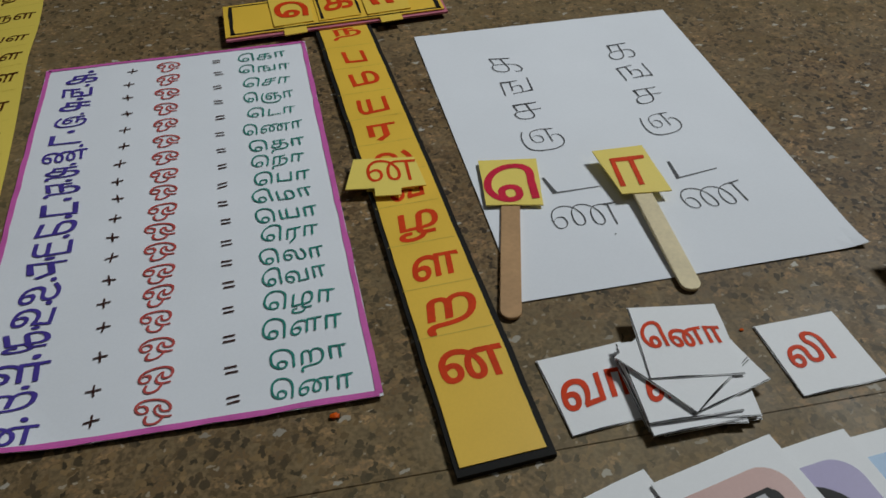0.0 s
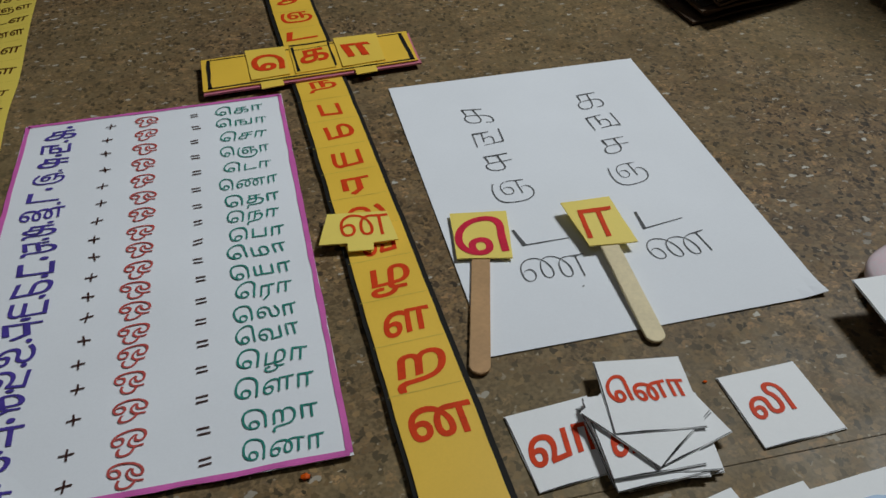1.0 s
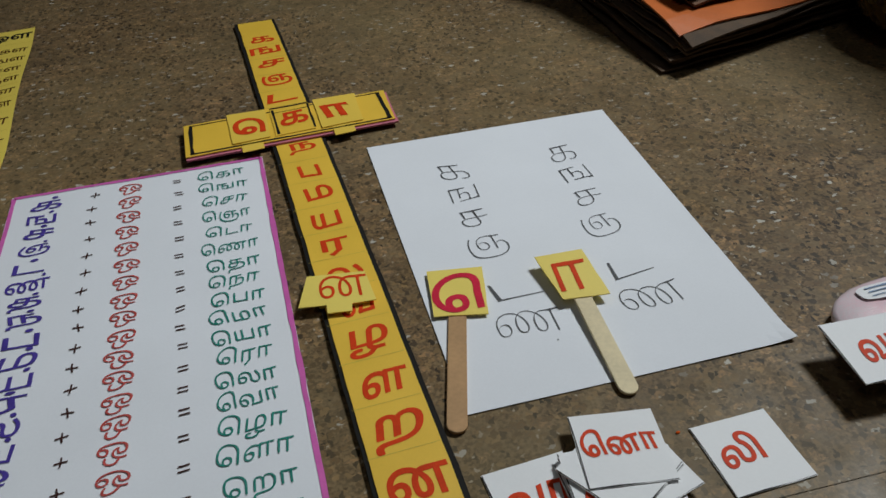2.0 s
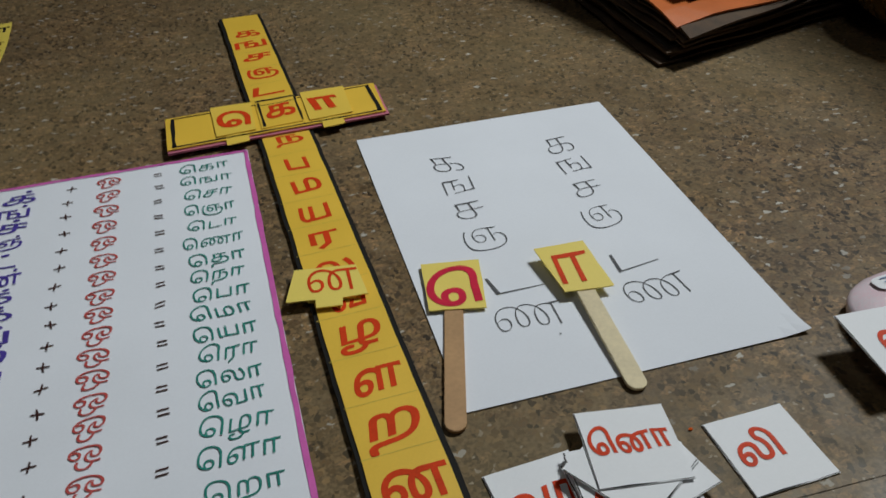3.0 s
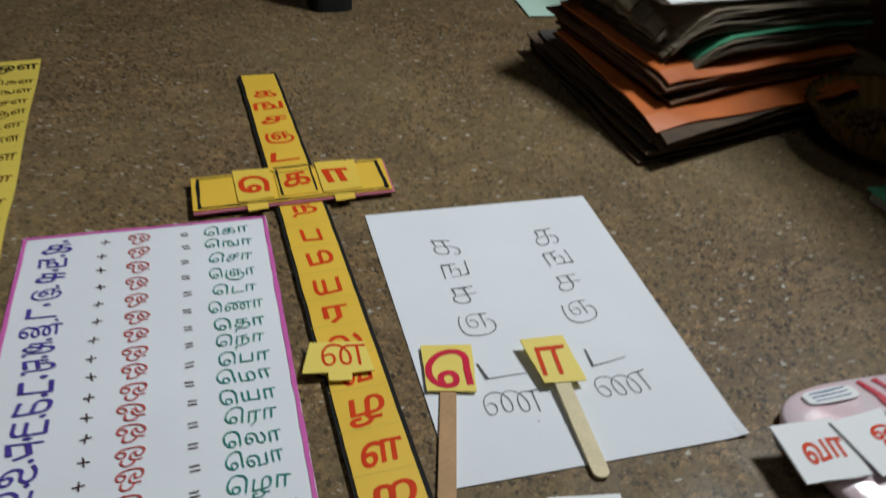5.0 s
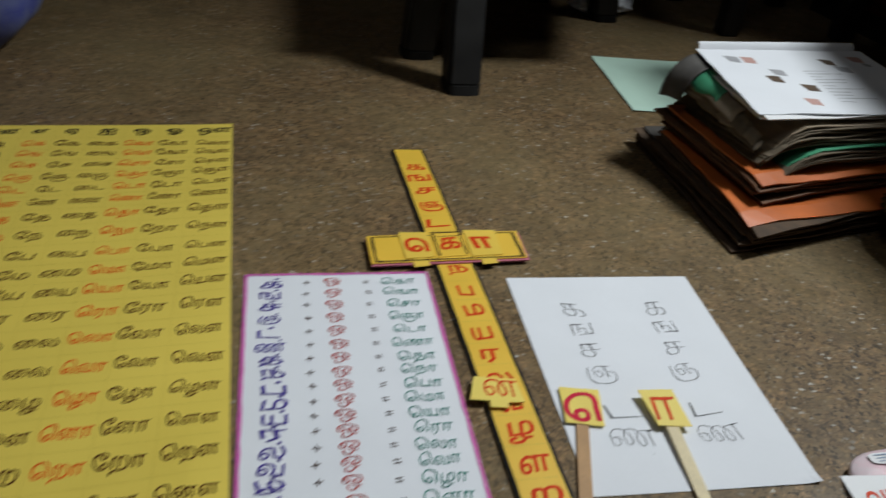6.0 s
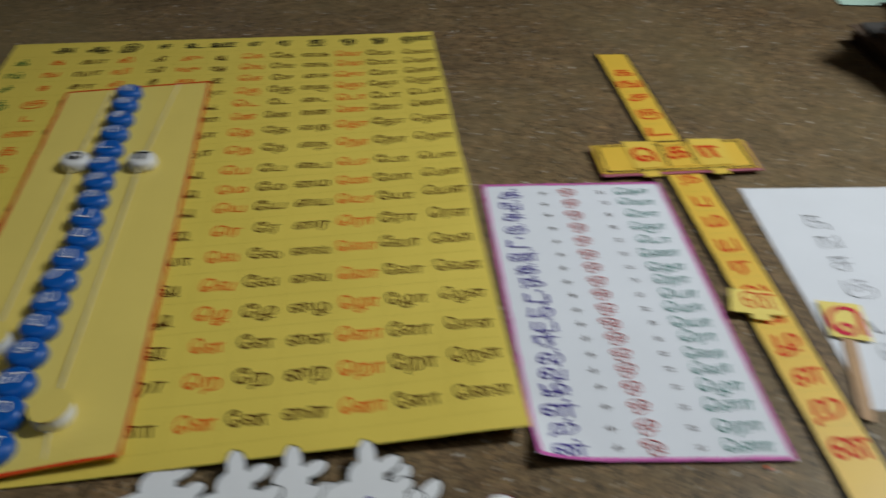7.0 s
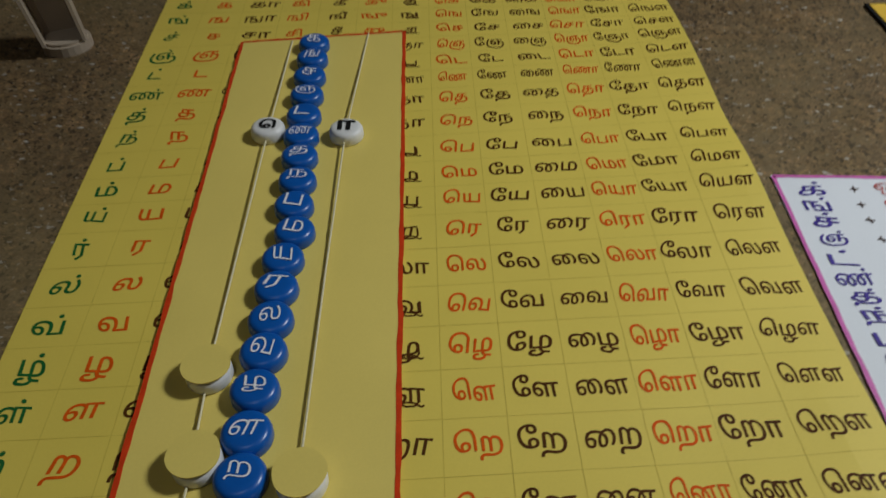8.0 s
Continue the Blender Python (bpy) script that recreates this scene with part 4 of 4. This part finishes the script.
sheet("rolled_leaf", [(0.339, 0.645), (0.607, 0.677), (0.606, 0.662), (0.337, 0.630)], 0.1355, 0.0012, WHITE, wb, lambda x, y: 0.024 + 0.010 * math.sin(min(3.0, max(0.0, (y - 0.630 - (x - 0.337) * 0.119) / 0.015 * 2.4))), 14, 8)
page_z = lambda x, y: tilt(x, y) * (0.35 + 0.65 * 3 / 4) + 0.0018 * noise.noise((x * 11, y * 11, 3 * 1.1 + 0.1285 * 50))
PRINTS = [GREY_PRINT, PIC_PINK, GREY_PRINT, BROWN_PAGES, BROWN_PAGES, PIC_PINK, BROWN_PAGES]
for k, (u, v) in enumerate(((0.10, 0.10), (0.19, 0.12), (0.28, 0.32), (0.22, 0.42), (0.36, 0.56), (0.28, 0.76), (0.66, 0.16), (0.70, 0.28), (0.86, 0.12), (0.90, 0.24), (0.72, 0.85), (0.80, 0.86), (0.88, 0.87))):
    w, h = (0.074, 0.115) if k < 9 else (0.042, 0.06)
    sheet("printed_picture", [quad_at(WB, u, v), quad_at(WB, u + w, v + 0.02), quad_at(WB, u + w * 0.9, v + h), quad_at(WB, u + 0.006, v + h * 0.8)], 0.1369, 0.0006, PRINTS[k % 7], wb, page_z, 3, 3, edge=0.002)
for k in range(11):
    v = 0.36 + k * 0.045
    stroke("print_bar", [quad_at(WB, 0.47, v), quad_at(WB, 0.62 + 0.08 * math.sin(k * 2.3), v + 0.005)], 0.0016, 0.1375, GREY_PRINT, wb, page_z, 0.4)

mint = thing("mint_sheet", "pale mint green paper sheet under the workbooks", "paper sheet")
sheet("paper", [(0.359, 1.085), (0.560, 1.075), (0.545, 0.790), (0.339, 0.796)], 0.0004, 0.0004, MINT, mint, lambda x, y: 0.002 * (1 + noise.noise((x * 9, y * 9, 2))), 10, 12)
green = thing("green_book", "thin green book lying flat on the floor", "book")
part("page_block", box((0.496, 0.120, 0.0005), (0.700, 0.246, 0.010), 0.001), CARD, green)
part("cover", box((0.492, 0.116, 0.0102), (0.704, 0.250, 0.0125), 0.0008), GREEN_COVER, green)

# ---- fluted bowl ----
bowl = thing("fluted_bowl", "dark amber fluted bowl holding brown dry seeds", "bowl")
bowl.location = (0.602, 0.335, 0)
part("shell", lathe([(0.045, 0.0005), (0.060, 0.004), (0.085, 0.022), (0.102, 0.045), (0.106, 0.047), (0.100, 0.044), (0.080, 0.021), (0.056, 0.008), (0.02, 0.007)], 144, 0.02, 36), AMBER, bowl, smooth=True)
bm = bmesh.new()
for k in range(90):
    a, r = random.uniform(0, 6.283), 0.074 * math.sqrt(random.random())
    g = bmesh.ops.create_icosphere(bm, subdivisions=1, radius=random.uniform(0.005, 0.009), matrix=Matrix.Translation((r * math.cos(a), r * math.sin(a), 0.015 + random.uniform(0, 0.008))) @ Euler((random.random() * 3, random.random() * 3, 0)).to_matrix().to_4x4() @ Matrix.Diagonal((1, 0.7, 0.6, 1)))
tagged(part("seeds", bm, SEEDS, bowl, smooth=True), kind="stuff")

# ---- furniture at the far side ----
table = thing("black_table", "low black painted wooden table with square legs", "table")
for x, y, dx, dy in ((0.050, 0.872, 0.012, 0.118), (0.482, 1.378, -0.03, 0.0), (-0.004, 1.05, 0.02, 0.0), (0.36, 1.53, 0.0, 0.0)):
    lean_in = Matrix.Identity(4)
    lean_in[0][2], lean_in[1][2] = dx / 0.28, dy / 0.28
    m = Matrix.Translation((x, y, 0)) @ lean_in @ Matrix.Rotation(radians(4), 4, "Z")
    leg = part("leg", box((-0.029, -0.029, 0.012), (0.029, 0.029, 0.28), 0.006, m), BLACK_WOOD, table)
    foot = [(0.031 * math.copysign(abs(math.cos(k * math.pi / 12)) ** 0.5, math.cos(k * math.pi / 12)), 0.031 * math.copysign(abs(math.sin(k * math.pi / 12)) ** 0.5, math.sin(k * math.pi / 12))) for k in range(24)]
    bm = prism(foot, 0.0, 0.018, 0.003)
    bm.transform(m)
    part("leg_foot", bm, BLACKBOARD, leg, "black rubber foot")
part("tabletop", prism([(-0.02, 0.975), (0.44, 1.0), (0.56, 1.40), (0.32, 1.60), (-0.02, 1.50)], 0.28, 0.03, 0.004), BLACK_WOOD, table)
stool = thing("black_stool", "black wooden stool with plain square legs", "stool")
for x, y in ((0.766, 1.305), (1.07, 1.31), (0.766, 1.62), (1.07, 1.62)):
    part("leg", box((x - 0.022, y - 0.022, 0.0), (x + 0.022, y + 0.022, 0.41), 0.003), BLACK_WOOD, stool)
part("seat", box((0.735, 1.275, 0.41), (1.10, 1.65, 0.435), 0.006), BLACK_WOOD, stool)
cup = thing("cupboard", "dark red-brown wooden cupboard with panelled doors", "cupboard")
part("body", box((1.15, 1.02, 0.06), (1.75, 1.62, 1.7), 0.004), RED_WOOD, cup)
part("plinth", box((1.17, 1.04, 0.0), (1.73, 1.60, 0.06)), BLACK_WOOD, cup)
for y in (1.03, 1.325):
    part("door", box((1.136, y, 0.09), (1.152, y + 0.285, 1.66), 0.003), RED_WOOD, cup)
# Unseen top added to shade books, bowl and floor; side panel darkens the gap.
desk = thing("shading_desk", "dark red-brown desk form added to shade the right side", "desk")
part("desk_top", prism([(0.665, 0.98), (0.665, -0.25), (1.45, -0.25), (1.45, 0.98)], 0.45, 0.03, 0.004), RED_WOOD, desk)
for y in (0.0, 0.75):
    part("leg", box((1.38, y - 0.03, 0.0), (1.44, y + 0.03, 0.45), 0.004), RED_WOOD, desk)
part("side_panel", box((0.80, 0.50, 0.0), (0.82, 0.76, 0.45), 0.003), RED_WOOD, desk)
part("rail", box((1.39, 0.03, 0.2), (1.43, 0.72, 0.26), 0.003), RED_WOOD, desk)
low = thing("storage_chest", "long dark wooden chest standing by the wall", "chest")
part("body", box((-1.9, 2.05, 0.04), (1.1, 2.55, 0.62), 0.01), BLACK_WOOD, low)
part("lid", box((-1.93, 2.03, 0.62), (1.13, 2.57, 0.66), 0.008), BLACK_WOOD, low)
for x in (-1.8, 1.0):
    part("foot", box((x - 0.05, 2.1, 0.0), (x + 0.05, 2.5, 0.04)), BLACK_WOOD, low)
cloth = thing("white_cloth", "crumpled white cloth lying beside a table leg", "cloth")
bm = bmesh.new()
bmesh.ops.create_icosphere(bm, subdivisions=4, radius=1)
for v in bm.verts:
    w = noise.noise(v.co * 2.2)
    v.co = Vector((0.50 + 0.075 * v.co.x * (1 + 0.3 * w), 1.445 + 0.05 * v.co.y * (1 + 0.3 * w), max(0.0, 0.02 + 0.024 * v.co.z * (1 + 0.6 * w))))
part("folds", bm, WHITE, cloth, smooth=True)

bag = thing("blue_cloth_bag", "blue and grey printed cloth bag slumped on floor", "bag")
bm = bmesh.new()
bmesh.ops.create_icosphere(bm, subdivisions=4, radius=1)
for v in bm.verts:
    s = [math.copysign(abs(c) ** 0.6, c) for c in v.co]
    w = noise.noise(v.co * 1.8)
    v.co = Vector((-0.885 + 0.245 * s[0] * (1 + 0.06 * w), 1.01 + 0.13 * s[1] * (1 + 0.1 * w), max(0.0, 0.13 + 0.14 * s[2] * (1 + 0.1 * w))))
part("body", bm, BLUE_CLOTH, bag, smooth=True)
part("handle", tube([(-1.03, 1.06, 0.24), (-1.02, 1.05, 0.33), (-0.93, 1.04, 0.37), (-0.84, 1.05, 0.33), (-0.83, 1.06, 0.24)], 0.012), BLUE_CLOTH, bag)

# ---- plastic chair leg beside the chart ----
chair = thing("plastic_chair", "cream moulded plastic chair with hollow legs", "chair")


def chair_leg(x, y, lean, turn):
    """A hollow leg of three walls round an open front, on a rounded foot."""
    prof = [(-0.024, -0.020), (-0.024, 0.010), (-0.016, 0.020), (0.016, 0.020), (0.024, 0.010), (0.024, -0.020), (0.0205, -0.020), (0.0205, 0.009), (0.0145, 0.0165), (-0.0145, 0.0165), (-0.0205, 0.009), (-0.0205, -0.020)]
    bm = bmesh.new()
    rings = []
    for i in range(7):
        z = 0.012 + 0.40 * i / 6
        g = 0.88 + 0.5 * i / 6
        rings.append([bm.verts.new((px * g + lean[0] * z, py * g + lean[1] * z, z)) for px, py in prof])
    for a, b in zip(rings, rings[1:]):
        for k in range(12):
            bm.faces.new((a[k], a[(k + 1) % 12], b[(k + 1) % 12], b[k]))
    bm.faces.new(rings[0][::-1])
    bm.faces.new(rings[-1])
    m = Matrix.Translation((x, y, 0)) @ Matrix.Rotation(radians(turn), 4, "Z")
    bm.transform(m)
    leg = part("leg", bm, CHAIR, chair)
    foot = [(0.0245 * math.cos(a) * (1 if abs(math.cos(a)) < 0.8 else 1.02), 0.022 * math.sin(a)) for a in [i * math.pi / 12 for i in range(24)]]
    bm = prism(foot, 0.0, 0.013, 0.003)
    bm.transform(m)
    part("foot", bm, CHAIR, leg, "rounded plastic foot")


chair_leg(-0.955, 0.500, (-0.10, 0.06), 25)
chair_leg(-1.40, 0.60, (0.10, 0.06), -20)
chair_leg(-0.98, 0.92, (-0.10, -0.06), 150)
chair_leg(-1.38, 0.98, (0.10, -0.06), 200)
part("seat", prism([(-1.42, 0.54), (-0.97, 0.48), (-0.96, 0.95), (-1.40, 1.0)], 0.41, 0.03, 0.01), CHAIR, chair)

# ---- crumbs on the floor ----
for x, y, s in ((-0.100, -0.049, 0.0022), (0.1005, -0.0415, 0.0011)):
    bm = bmesh.new()
    bmesh.ops.create_icosphere(bm, subdivisions=1, radius=s, matrix=Matrix.Translation((x, y, s * 0.5)) @ Matrix.Diagonal((1.2, 0.8, 0.6, 1)))
    tagged(part("crumb", bm, ORANGE_INK, None), "small orange-red crumb lying on the floor", "crumb", "crumbs")
